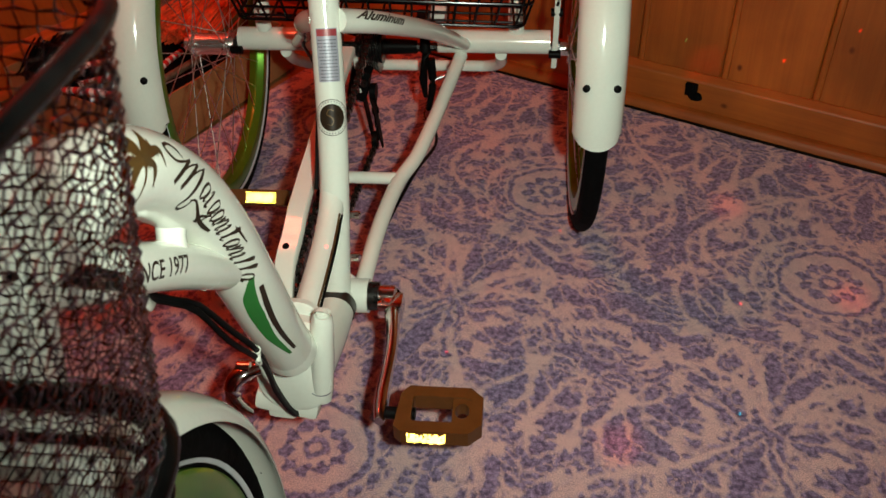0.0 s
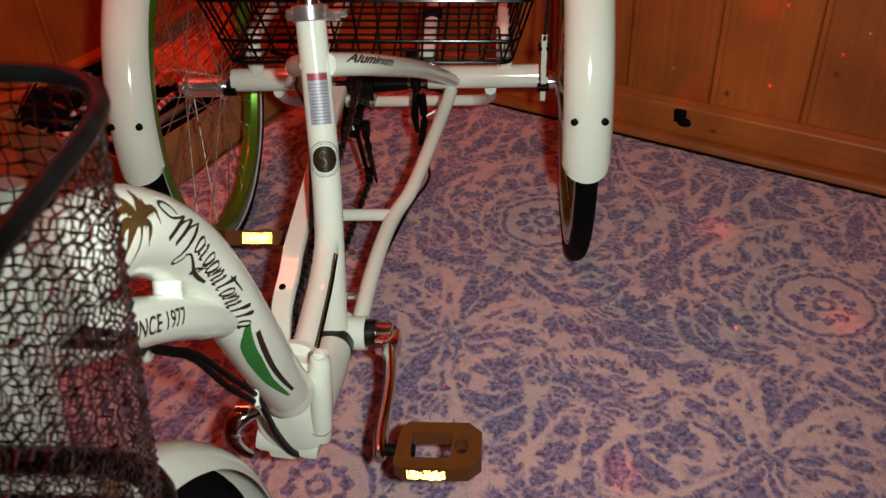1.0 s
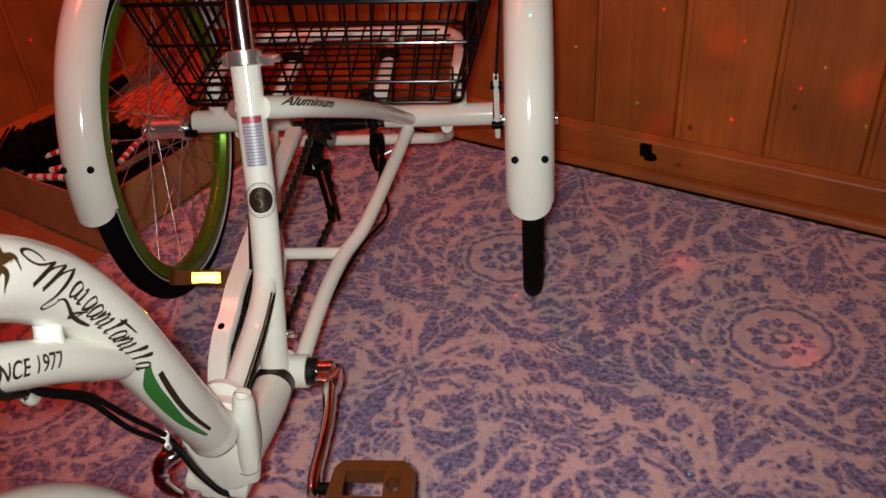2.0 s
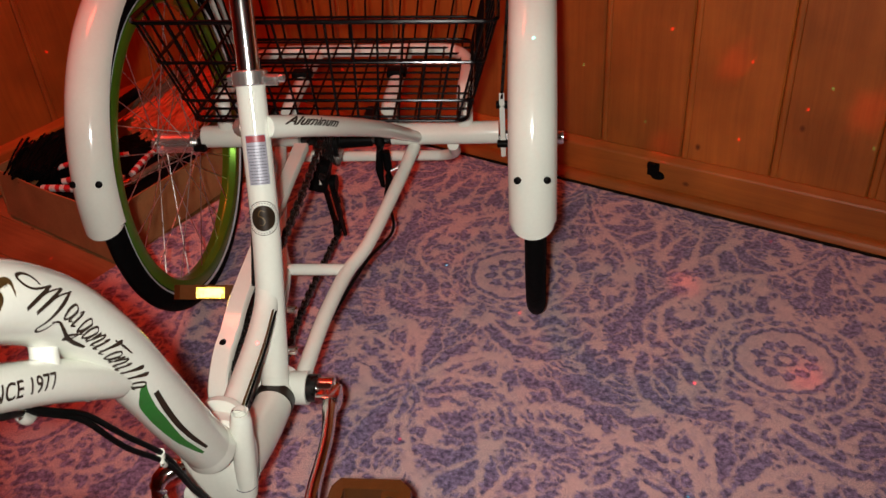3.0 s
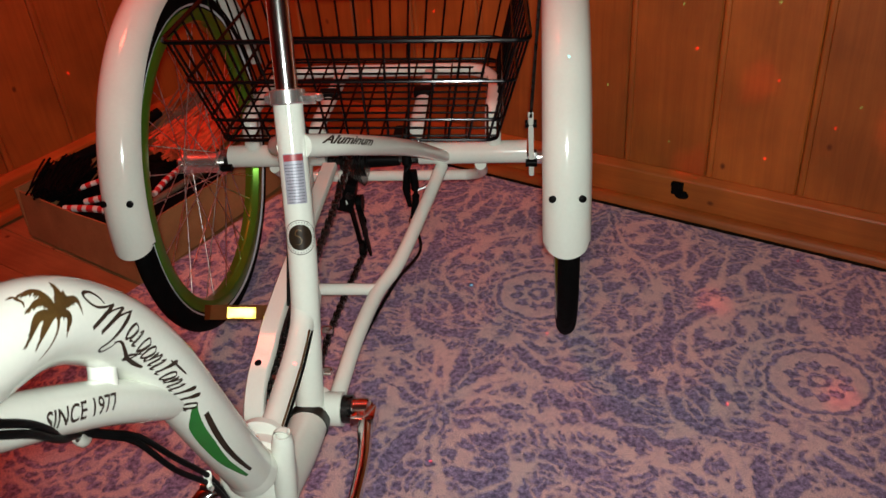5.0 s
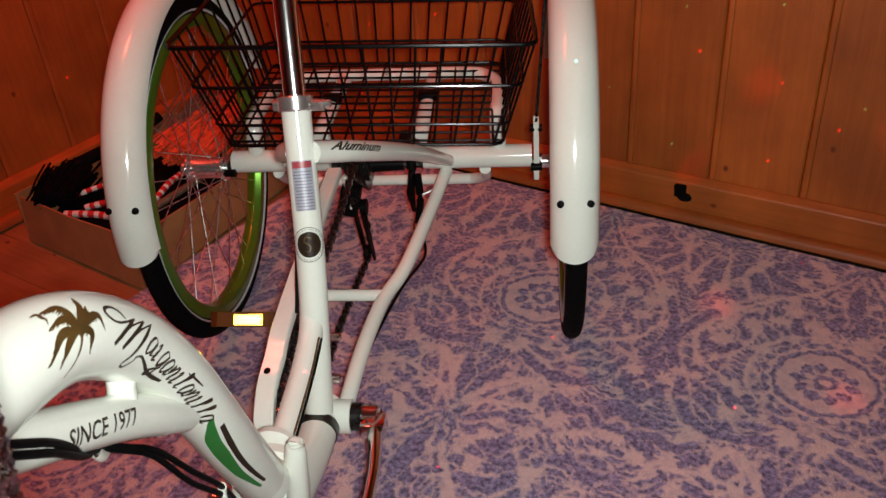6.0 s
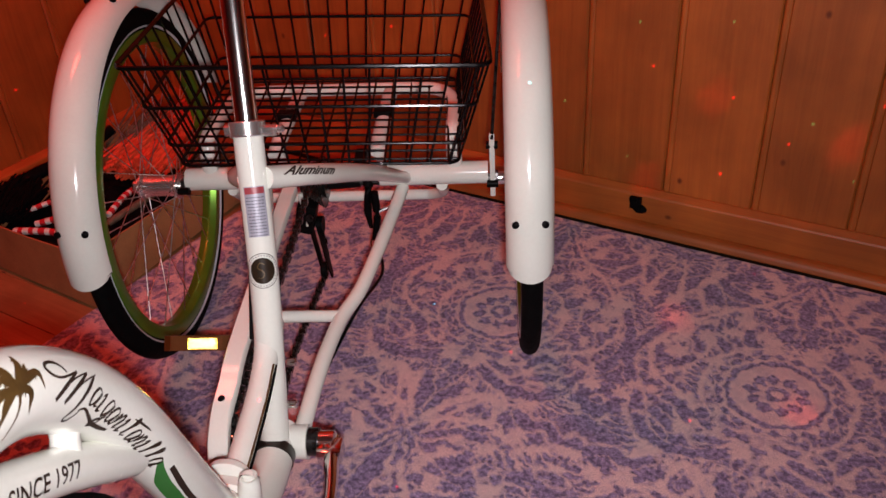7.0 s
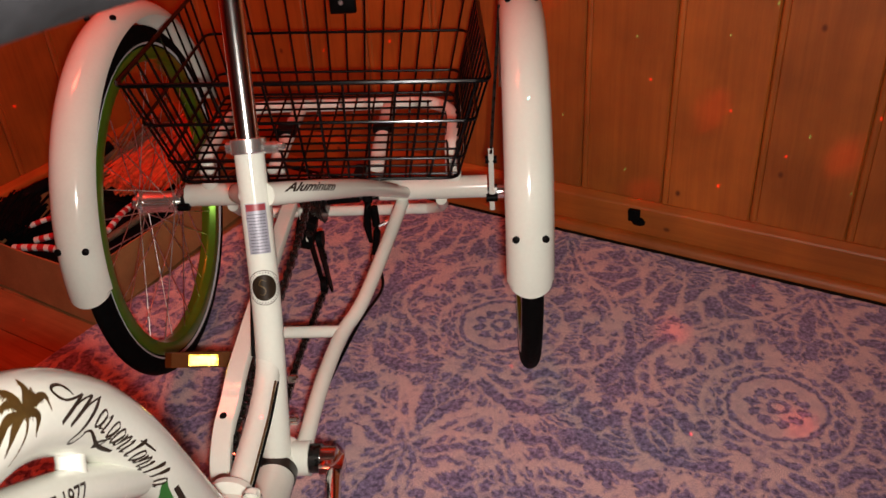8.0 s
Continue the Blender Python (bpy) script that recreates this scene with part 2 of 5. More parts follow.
def plank_mesh(width, length, thick, bevel):
    """An upright board, z from 0 to length, with its front edges chamfered and, on a wide board, a bead along one edge."""
    h = width / 2
    bead = [(h - 0.0155, 0), (h - 0.0140, -0.0026), (h - 0.0125, -0.0006), (h - 0.0085, 0.0004)] if width > 0.15 else []
    prof = [(-h, -thick), (-h, -bevel), (-h + bevel, 0)] + bead + [(h - bevel, 0), (h, -bevel), (h, -thick)]
    verts = [(x, y, 0) for x, y in prof] + [(x, y, length) for x, y in prof]
    n = len(prof)
    faces = [(i, (i + 1) % n, (i + 1) % n + n, i + n) for i in range(n)] + [tuple(range(n - 1, -1, -1)), tuple(range(n, 2 * n))]
    return verts, faces


def panelled_wall(name, origin, turn, count, label):
    """Upright pine boards on a backing wall, with a base board, its ledge and a quarter round."""
    wall = thing(name, label, "wall", kind="structure")
    base = turn.to_4x4()
    base.translation = origin
    long = count * BOARD
    part("backing", box((long, 0.10, HIGH), (long / 2, -0.075, HIGH / 2)), PINE, wall, soft=False, place=base)
    shared = None
    for i in range(count):
        m = base @ Matrix.Translation((BOARD * (i + 0.5), 0, 0.085))
        if shared is None:
            first = part("board", plank_mesh(BOARD - 0.0016, HIGH - 0.09, 0.022, 0.0035), PINE, wall, soft=False, place=m)
            shared = first.data
        else:
            part("board", shared, PINE, wall, place=m)
    prof = [(-0.022, 0.0), (0.020, 0.0), (0.020, 0.078), (0.0195, 0.084), (0.017, 0.088), (0.0045, 0.098), (-0.022, 0.098)]
    n = len(prof)
    verts = [(0, y, z) for y, z in prof] + [(long, y, z) for y, z in prof]
    faces = [(i, (i + 1) % n, (i + 1) % n + n, i + n) for i in range(n)] + [tuple(range(n)), tuple(range(n, 2 * n))]
    along_x = Matrix(((0, 0, 1, 0), (0, 1, 0, 0), (-1, 0, 0, 0), (0, 0, 0, 1)))
    back = along_x.inverted()
    verts = [tuple(back @ Vector(v)) for v in verts]
    part("baseboard", (verts, faces), PINE, wall, soft=False, place=base @ along_x)
    q = [(0.020, 0.0), (0.042, 0.0)] + [(0.020 + 0.022 * math.cos(a), 0.022 * math.sin(a)) for a in np.linspace(0.2, math.pi / 2, 6)]
    n = len(q)
    verts = [(0, y, z) for y, z in q] + [(long, y, z) for y, z in q]
    faces = [(i, (i + 1) % n, (i + 1) % n + n, i + n) for i in range(n)] + [tuple(range(n)), tuple(range(n, 2 * n))]
    verts = [tuple(back @ Vector(v)) for v in verts]
    part("quarter_round", (verts, faces), PINE, wall, soft=False, place=base @ along_x)
    return wall


FIRST = -7 * BOARD
panelled_wall("wall_right", at_wall(12 * BOARD, 0), WALLTURN, 19, "varnished orange pine board wall with baseboard")
panelled_wall("wall_left", at_wall(FIRST, -0.0435), SIDETURN, 19, "varnished pine board wall with baseboard behind the box")
for name, u, v, su, sv in (("wall_back", 0.0, 3.55, 4.4, 0.1), ("wall_far_side", 2.3, 1.7, 0.1, 3.8)):
    tagged(part(name, box((su, sv, HIGH), at_wall(u + (0.4 if name == "wall_back" else 0), v, HIGH / 2), WALLTURN), PINE, soft=False), "plain pine wall behind the viewer", "wall", kind="structure")
tagged(part("ceiling", box((4.6, 4.2, 0.1), at_wall(0.4, 1.7, HIGH + 0.05), WALLTURN), PLASTER, soft=False), "plain painted ceiling", "ceiling", kind="structure")

floor = thing("floor", "worn reddish pine floor boards", "floor", kind="structure")
shared = None
for i in range(38):
    m = Matrix.Translation(at_wall(2.6, -0.05 + 0.1 * i, -0.008)) @ LAYTURN.to_4x4()
    if shared is None:
        shared = part("floor_board", plank_mesh(0.0988, 4.4, 0.02, 0.0012), PINEFLOOR, floor, soft=False, place=m).data
    else:
        part("floor_board", shared, PINEFLOOR, floor, place=m)


# ---- the rug ----
def rug_pattern(u, v):
    """How blue the pile is at (u, v): a damask repeat of rosette, festoon, palmette and leaf fans that mirrors about its middle line."""
    wide, deep = 0.535, 0.73
    a = np.abs(np.mod(u + wide / 2, wide) - wide / 2)
    b = np.mod(v + deep / 2, deep) - deep / 2
    f = 0.80 + 0.12 * np.sin(61 * u + 3 * np.sin(33 * v)) * np.sin(57 * v + 2 * np.sin(39 * u))
    rng = random.Random(5)
    swell = 1.0 + 0.5 * np.sin(43 * u + 3 * np.sin(23 * v)) * np.sin(37 * v + 2 * np.sin(29 * u))

    def ink(d, w, depth=1.0, rim=0.0058):
        """Dark where d < w, with a pale rim round it."""
        inside = depth * np.clip((w - d) / 0.006 + 0.5, 0, 1)
        halo = np.clip(1 - np.abs(d - w - rim * swell) / (rim * swell), 0, 1)
        f[:] = np.maximum(f * (1 - 0.82 * halo), inside)

    def away(points, taper):
        """Distance from a smooth line, made smaller towards its tips so that the stroke swells in the middle."""
        path = smooth_path([(x, y, 0) for x, y in points], 0.012)[:, :2]
        d = np.full_like(a, 9.0)
        n = len(path) - 1
        for shift in (-deep, 0.0, deep):
            if not (path[:, 1].min() + shift < deep / 2 + 0.05 and path[:, 1].max() + shift > -deep / 2 - 0.05):
                continue
            for k in range(n):
                (x0, y0), (x1, y1) = path[k], path[k + 1]
                y0, y1 = y0 + shift, y1 + shift
                ll = (x1 - x0) ** 2 + (y1 - y0) ** 2 + 1e-9
                t = np.clip(((a - x0) * (x1 - x0) + (b - y0) * (y1 - y0)) / ll, 0, 1)
                swell = taper * (1 - math.sin(math.pi * min(1.0, max(0.0, (k + 0.5) / n)))) if n > 1 else taper * np.abs(2 * t - 1) ** 2
                np.minimum(d, np.hypot(a - x0 - t * (x1 - x0), b - y0 - t * (y1 - y0)) + swell, out=d)
        return d

    def leaf(points, w, depth=1.0):
        ink(away(points, 0.6 * w), w, depth)

    def band(points, w, depth=1.0):
        ink(away(points, 0.25 * w), w, depth, 0.005)

    def bare(points, w):
        """A pale line cut out of the blue."""
        f[:] = f * (1 - 0.92 * np.clip((w - away(points, 0.3 * w)) / 0.005 + 0.5, 0, 1))

    def feather(points, reach):
        """A comb of curved strokes that lean along a line."""
        path = smooth_path([(x, y, 0) for x, y in points], 0.0125)[:, :2]
        for (x0, y0), (x1, y1) in zip(path[:-1], path[1:]):
            ln = math.hypot(x1 - x0, y1 - y0) + 1e-9
            tx, ty = (x1 - x0) / ln, (y1 - y0) / ln
            long = reach * rng.uniform(0.75, 1.2)
            ink(away([(x0, y0), (x0 + 0.010 * tx - 0.6 * long * ty, y0 + 0.010 * ty + 0.6 * long * tx), (x0 + 0.022 * tx - long * ty, y0 + 0.022 * ty + long * tx)], 0.002), 0.0046, 1.0, 0.0034)

    def ball(x, y, r, hole=0.0, depth=1.0):
        for shift in (-deep, 0.0, deep):
            if abs(y + shift) < deep / 2 + 0.06:
                d, th = np.hypot(a - x, b - y - shift), np.arctan2(b - y - shift, a - x)
                ink(np.maximum(d - r * 0.12 * np.cos(7 * th), hole - d + r), r, depth)

    # fillers first: small scattered leaves
    for k in range(80):
        x, y, turn = rng.uniform(0, wide / 2), rng.uniform(-deep / 2, deep / 2), rng.uniform(0, 6.3)
        ln, w = rng.uniform(0.014, 0.042), rng.uniform(0.005, 0.010)
        c, q = ln * math.cos(turn), ln * math.sin(turn)
        leaf([(x - c / 2, y - q / 2), (x + 0.2 * q, y - 0.2 * c), (x + c / 2, y + q / 2)], w, rng.uniform(0.7, 1.0))
    # leaves that stand round the rosette
    for deg, r0, r1 in ((18, 0.118, 0.165), (-14, 0.112, 0.150), (-40, 0.112, 0.165), (-62, 0.112, 0.175), (-84, 0.115, 0.190), (42, 0.125, 0.170)):
        c, q = math.cos(radians(deg)), math.sin(radians(deg))
        leaf([(r0 * c, r0 * q), (0.5 * (r0 + r1) * c - 0.008 * q, 0.5 * (r0 + r1) * q + 0.008 * c), (r1 * c, r1 * q)], 0.0125)
    # scrolls beside it
    leaf([(0.153, -0.056), (0.163, -0.110), (0.145, -0.138), (0.115, -0.124)], 0.0105)
    leaf([(0.192, 0.019), (0.175, -0.010), (0.158, -0.036)], 0.0105)
    leaf([(0.180, 0.132), (0.138, 0.157)], 0.0100)
    leaf([(0.168, 0.093), (0.138, 0.093), (0.118, 0.131)], 0.0105)
    leaf([(0.191, -0.178), (0.205, -0.193), (0.226, -0.182), (0.232, -0.155)], 0.0095)
    leaf([(0.217, -0.123), (0.252, -0.111), (0.255, -0.091)], 0.0100)
    leaf([(0.130, -0.190), (0.090, -0.205), (0.045, -0.190)], 0.0110)
    # the leaf fan between the palmettes
    leaf([(0.191, -0.280), (0.178, -0.235), (0.160, -0.190)], 0.0160)
    leaf([(0.208, -0.300), (0.224, -0.268), (0.231, -0.232)], 0.0120)
    leaf([(0.215, -0.312), (0.240, -0.290), (0.263, -0.258)], 0.0115)
    leaf([(0.182, -0.300), (0.150, -0.266), (0.126, -0.252), (0.087, -0.246)], 0.0140)
    leaf([(0.145, -0.288), (0.110, -0.283), (0.083, -0.282), (0.058, -0.264)], 0.0100)
    leaf([(0.166, -0.340), (0.168, -0.375), (0.178, -0.410)], 0.0120)
    ball(0.110, -0.345, 0.029)
    # feathered edges: combs of short strokes along the scrolls
    feather([(0.130, -0.075), (0.150, -0.010), (0.140, 0.060)], 0.026)
    feather([(0.205, -0.150), (0.238, -0.070), (0.246, 0.010)], -0.028)
    feather([(0.150, 0.215), (0.205, 0.190), (0.235, 0.120)], 0.030)
    feather([(0.010, 0.215), (0.060, 0.205), (0.120, 0.225)], 0.026)
    feather([(0.050, -0.225), (0.100, -0.205), (0.150, -0.160)], 0.028)
    feather([(0.205, -0.345), (0.235, -0.300), (0.262, -0.290)], -0.026)
    feather([(0.130, 0.345), (0.190, 0.330), (0.240, 0.300)], 0.030)
    # the palmette on the middle line
    leaf([(0.104, -0.366), (0.036, -0.353)], 0.0105)
    leaf([(0.102, -0.309), (0.060, -0.318), (0.019, -0.317)], 0.0110)
    leaf([(0.081, -0.262), (0.033, -0.235)], 0.0110)
    leaf([(0.000, -0.330), (0.002, -0.270), (0.004, -0.212)], 0.0140)
    leaf([(0.030, -0.310), (0.050, -0.280), (0.062, -0.248)], 0.0090)
    leaf([(0.008, 0.372), (0.022, 0.395), (0.030, 0.430)], 0.0120)
    leaf([(0.105, 0.316), (0.065, 0.344), (0.037, 0.362)], 0.0080)
    leaf([(0.112, 0.250), (0.096, 0.275), (0.079, 0.301)], 0.0090)
    leaf([(0.012, 0.305), (0.018, 0.270), (0.040, 0.222)], 0.0125)
    leaf([(0.083, 0.326), (0.142, 0.324)], 0.0100)
    leaf([(0.096, 0.310), (0.135, 0.288)], 0.0085)
    ball(0.054, 0.292, 0.016)
    ball(0.079, 0.262, 0.014)
    bare([(0.012, 0.328), (0.039, 0.274), (0.077, 0.228), (0.104, 0.234), (0.122, 0.281)], 0.0075)
    bare([(0.097, 0.222), (0.061, 0.276), (0.031, 0.355)], 0.0060)
    # festoon under the rosette, rising to the flower on the mirror line
    band([(-0.02, 0.150), (0.020, 0.150), (0.058, 0.180), (0.116, 0.198), (0.172, 0.190), (0.212, 0.118), (0.240, 0.065), (0.262, 0.005), (0.246, -0.065), (0.206, -0.141)], 0.0110, 0.9)
    leaf([(0.094, 0.122), (0.058, 0.126), (0.023, 0.128)], 0.0085)
    leaf([(0.098, 0.158), (0.050, 0.146)], 0.0080)
    band([(0.2675, 0.262), (0.245, 0.276), (0.215, 0.252), (0.180, 0.262), (0.150, 0.240)], 0.0105)
    ball(0.2675, 0.145, 0.042, 0.016)
    # pale tendrils that run between the motifs
    bare([(0.004, 0.350), (0.060, 0.302), (0.120, 0.290), (0.175, 0.312), (0.212, 0.360)], 0.0055)
    bare([(0.010, -0.352), (0.045, -0.290), (0.100, -0.225), (0.165, -0.165), (0.200, -0.105), (0.196, -0.050)], 0.0055)
    bare([(0.000, -0.124), (0.070, -0.106), (0.122, -0.035), (0.120, 0.045), (0.085, 0.098)], 0.0050)
    bare([(0.150, 0.070), (0.190, 0.050), (0.222, 0.010), (0.226, -0.060), (0.190, -0.120)], 0.0050)
    bare([(0.262, -0.330), (0.235, -0.205), (0.262, -0.145)], 0.0050)
    # pale round lobes that open up the ground
    for k in range(46):
        x, y, r = rng.uniform(0, wide / 2), rng.uniform(-deep / 2, deep / 2), rng.uniform(0.008, 0.019)
        d, th = np.hypot(a - x, (b - y) * rng.uniform(0.7, 1.3)), np.arctan2(b - y, a - x)
        f[:] = f * (1 - 0.9 * np.clip((r * (1 + 0.25 * np.cos(7 * th + k)) - d) / 0.006 + 0.5, 0, 1))
    # rosette: eye, petals, two rings and a fringe
    d, th = np.hypot(a, b), np.arctan2(b, a)
    f[:] = np.where(d < 0.104, 0.12, f)
    ink(np.abs(d - 0.014), 0.0048, 1.0, 0.004)
    ink(np.abs(d - 0.040), 0.0125 * (0.55 + 0.45 * np.cos(10 * th)), 1.0, 0.003)
    ink(np.abs(d - 0.080), 0.0046, 1.0, 0.004)
    ink(np.abs(d - 0.099), 0.0075 * (0.5 + 0.5 * np.cos(22 * th)), 0.9, 0.003)
    return f


def value_noise(u, v, cell, seed):
    """Smooth random values between -1 and 1."""
    grid = np.random.default_rng(seed).uniform(-1, 1, (256, 256))
    x, y = u / cell + 77.3, v / cell + 41.9
    i, j = np.floor(x).astype(int), np.floor(y).astype(int)
    p, q = x - i, y - j
    p, q = p * p * (3 - 2 * p), q * q * (3 - 2 * q)
    i, j, k, l = i % 256, j % 256, (i + 1) % 256, (j + 1) % 256
    return (grid[i, j] * (1 - p) + grid[k, j] * p) * (1 - q) + (grid[i, l] * (1 - p) + grid[k, l] * p) * q


def make_rug():
    u0, v0 = 0.010, 0.434                   # the middle of one rosette, along the wall and out from it
    us = np.concatenate([np.arange(-0.765, 0.95, 0.0028), np.arange(0.95, 1.9, 0.012)])
    vs = np.concatenate([np.arange(0.046, 1.30, 0.0028), np.arange(1.30, 2.5, 0.03)])
    gu, gv = np.meshgrid(us, vs)
    wob_u = 0.005 * value_noise(gu, gv, 0.055, 1) + 0.0032 * value_noise(gu, gv, 0.015, 2) + 0.0034 * value_noise(gu, gv, 0.0062, 5)
    wob_v = 0.005 * value_noise(gu, gv, 0.055, 3) + 0.0032 * value_noise(gu, gv, 0.015, 4) + 0.0034 * value_noise(gu, gv, 0.0062, 6)
    f = rug_pattern(gu - u0 + wob_u, gv - v0 + wob_v)
    z = -0.0010 * f + 0.00012 * np.random.default_rng(3).standard_normal(f.shape)
    edge = np.minimum(np.minimum(gu - us[0], us[-1] - gu), np.minimum(gv - vs[0], vs[-1] - gv))
    z -= 0.0078 * np.clip(1 - edge / 0.006, 0, 1) ** 2
    x = KEY.x + ALONG.x * gu + INTO.x * gv
    y = KEY.y + ALONG.y * gu + INTO.y * gv
    n, m = f.shape
    idx = np.arange(n * m).reshape(n, m)
    quads = np.stack([idx[:-1, :-1], idx[1:, :-1], idx[1:, 1:], idx[:-1, 1:]], -1).reshape(-1, 4)
    mesh = bpy.data.meshes.new("rug")
    mesh.from_pydata(np.stack([x, y, z], -1).reshape(-1, 3), [], quads)
    mesh.attributes.new("pile", "FLOAT", "POINT").data.foreach_set("value", f.astype(np.float32).ravel())
    mesh.shade_smooth()
    m = bpy.data.materials.new("damask_rug_pile")
    m.use_nodes = True
    nt = m.node_tree
    link, node = nt.links.new, nt.nodes.new
    bsdf = nt.nodes["Principled BSDF"]
    attr = node("ShaderNodeAttribute")
    attr.attribute_name = "pile"
    tex = node("ShaderNodeTexCoord")
    frizz = node("ShaderNodeTexNoise")
    frizz.inputs["Scale"].default_value, frizz.inputs["Detail"].default_value = 280.0, 4
    link(tex.outputs["Object"], frizz.inputs["Vector"])
    tuft = node("ShaderNodeTexNoise")
    tuft.inputs["Scale"].default_value, tuft.inputs["Detail"].default_value = 620.0, 3
    link(tex.outputs["Object"], tuft.inputs["Vector"])
    worn = node("ShaderNodeTexNoise")
    worn.inputs["Scale"].default_value, worn.inputs["Detail"].default_value = 40.0, 4
    link(tex.outputs["Object"], worn.inputs["Vector"])
    sum1 = node("ShaderNodeMath")
    sum1.operation = "MULTIPLY_ADD"
    link(frizz.outputs["Fac"], sum1.inputs[0])
    sum1.inputs[1].default_value = 0.55
    link(attr.outputs["Fac"], sum1.inputs[2])
    sum2 = node("ShaderNodeMath")
    sum2.operation = "MULTIPLY_ADD"
    link(worn.outputs["Fac"], sum2.inputs[0])
    sum2.inputs[1].default_value = 0.78
    link(sum1.outputs[0], sum2.inputs[2])
    fac = node("ShaderNodeMapRange")
    fac.inputs["From Min"].default_value, fac.inputs["From Max"].default_value = 0.66, 1.36
    link(sum2.outputs[0], fac.inputs["Value"])
    mix = node("ShaderNodeMix")
    mix.data_type = "RGBA"
    mix.inputs["A"].default_value = (0.650, 0.445, 0.437, 1)
    heather = node("ShaderNodeMix")
    heather.data_type = "RGBA"
    heather.inputs["A"].default_value, heather.inputs["B"].default_value = (0.092, 0.065, 0.132, 1), (0.345, 0.268, 0.445, 1)
    fleck = node("ShaderNodeTexNoise")
    fleck.inputs["Scale"].default_value, fleck.inputs["Detail"].default_value = 120.0, 8
    link(tex.outputs["Object"], fleck.inputs["Vector"])
    spread = node("ShaderNodeMapRange")
    spread.inputs["From Min"].default_value, spread.inputs["From Max"].default_value = 0.36, 0.66
    link(fleck.outputs["Fac"], spread.inputs["Value"])
    link(spread.outputs[0], heather.inputs["Factor"])
    link(heather.outputs["Result"], mix.inputs["B"])
    link(fac.outputs[0], mix.inputs["Factor"])
    speck = node("ShaderNodeMapRange")
    speck.inputs["From Min"].default_value, speck.inputs["From Max"].default_value = 0.3, 0.7
    speck.inputs["To Min"].default_value, speck.inputs["To Max"].default_value = 0.56, 1.42
    link(tuft.outputs["Fac"], speck.inputs["Value"])
    hue = node("ShaderNodeHueSaturation")
    link(speck.outputs[0], hue.inputs["Value"])
    link(mix.outputs["Result"], hue.inputs["Color"])
    link(hue.outputs[0], bsdf.inputs["Base Color"])
    bsdf.inputs["Roughness"].default_value = 0.75
    bsdf.inputs["Sheen Weight"].default_value = 0.25
    relief = node("ShaderNodeBump")
    relief.inputs["Strength"].default_value, relief.inputs["Distance"].default_value = 0.5, 0.0012
    link(tuft.outputs["Fac"], relief.inputs["Height"])
    link(relief.outputs[0], bsdf.inputs["Normal"])
    mesh.materials.append(m)
    return tagged(new("rug", mesh), "blue and cream damask rug with scrolls and rosettes", "rug")


make_rug()
# shade in the slit between quarter round and rug, put in as a near-black strip
GAPSHADE = material("painted_gap_shade", (0.012, 0.008, 0.006), 0.95, 0, 0.3, 40, shine=0.1)
gap = part("baseboard_gap", box((3.2, 0.0062, 0.0088), at_wall(0.55, 0.0442, -0.0034), WALLTURN), GAPSHADE, soft=False)
tagged(gap, "near-black strip painted as the shade between baseboard and rug", "trim", kind="structure")

# ---- the tricycle ----
R, XL, XR = 0.315, -0.325, 0.340          # wheel radius and the two rear wheels' middle planes
FRONT = Vector((0.0, -1.237, 0.318))      # front wheel's axle
BB = Vector((-0.002, -0.547, 0.223))         # crank axle
trike = thing("tricycle", "white adult tricycle with green rims and wire baskets", "tricycle", (0, -0.6, 0))
trike_place = trike.location.copy()


def tp(name, shape, mat, parent=None, label="", soft=True):
    """A part of the tricycle, given in world places."""
    ob = part(name, shape, mat, parent or trike, label, soft)
    if parent is None:
        ob.location = -trike_place
    return ob


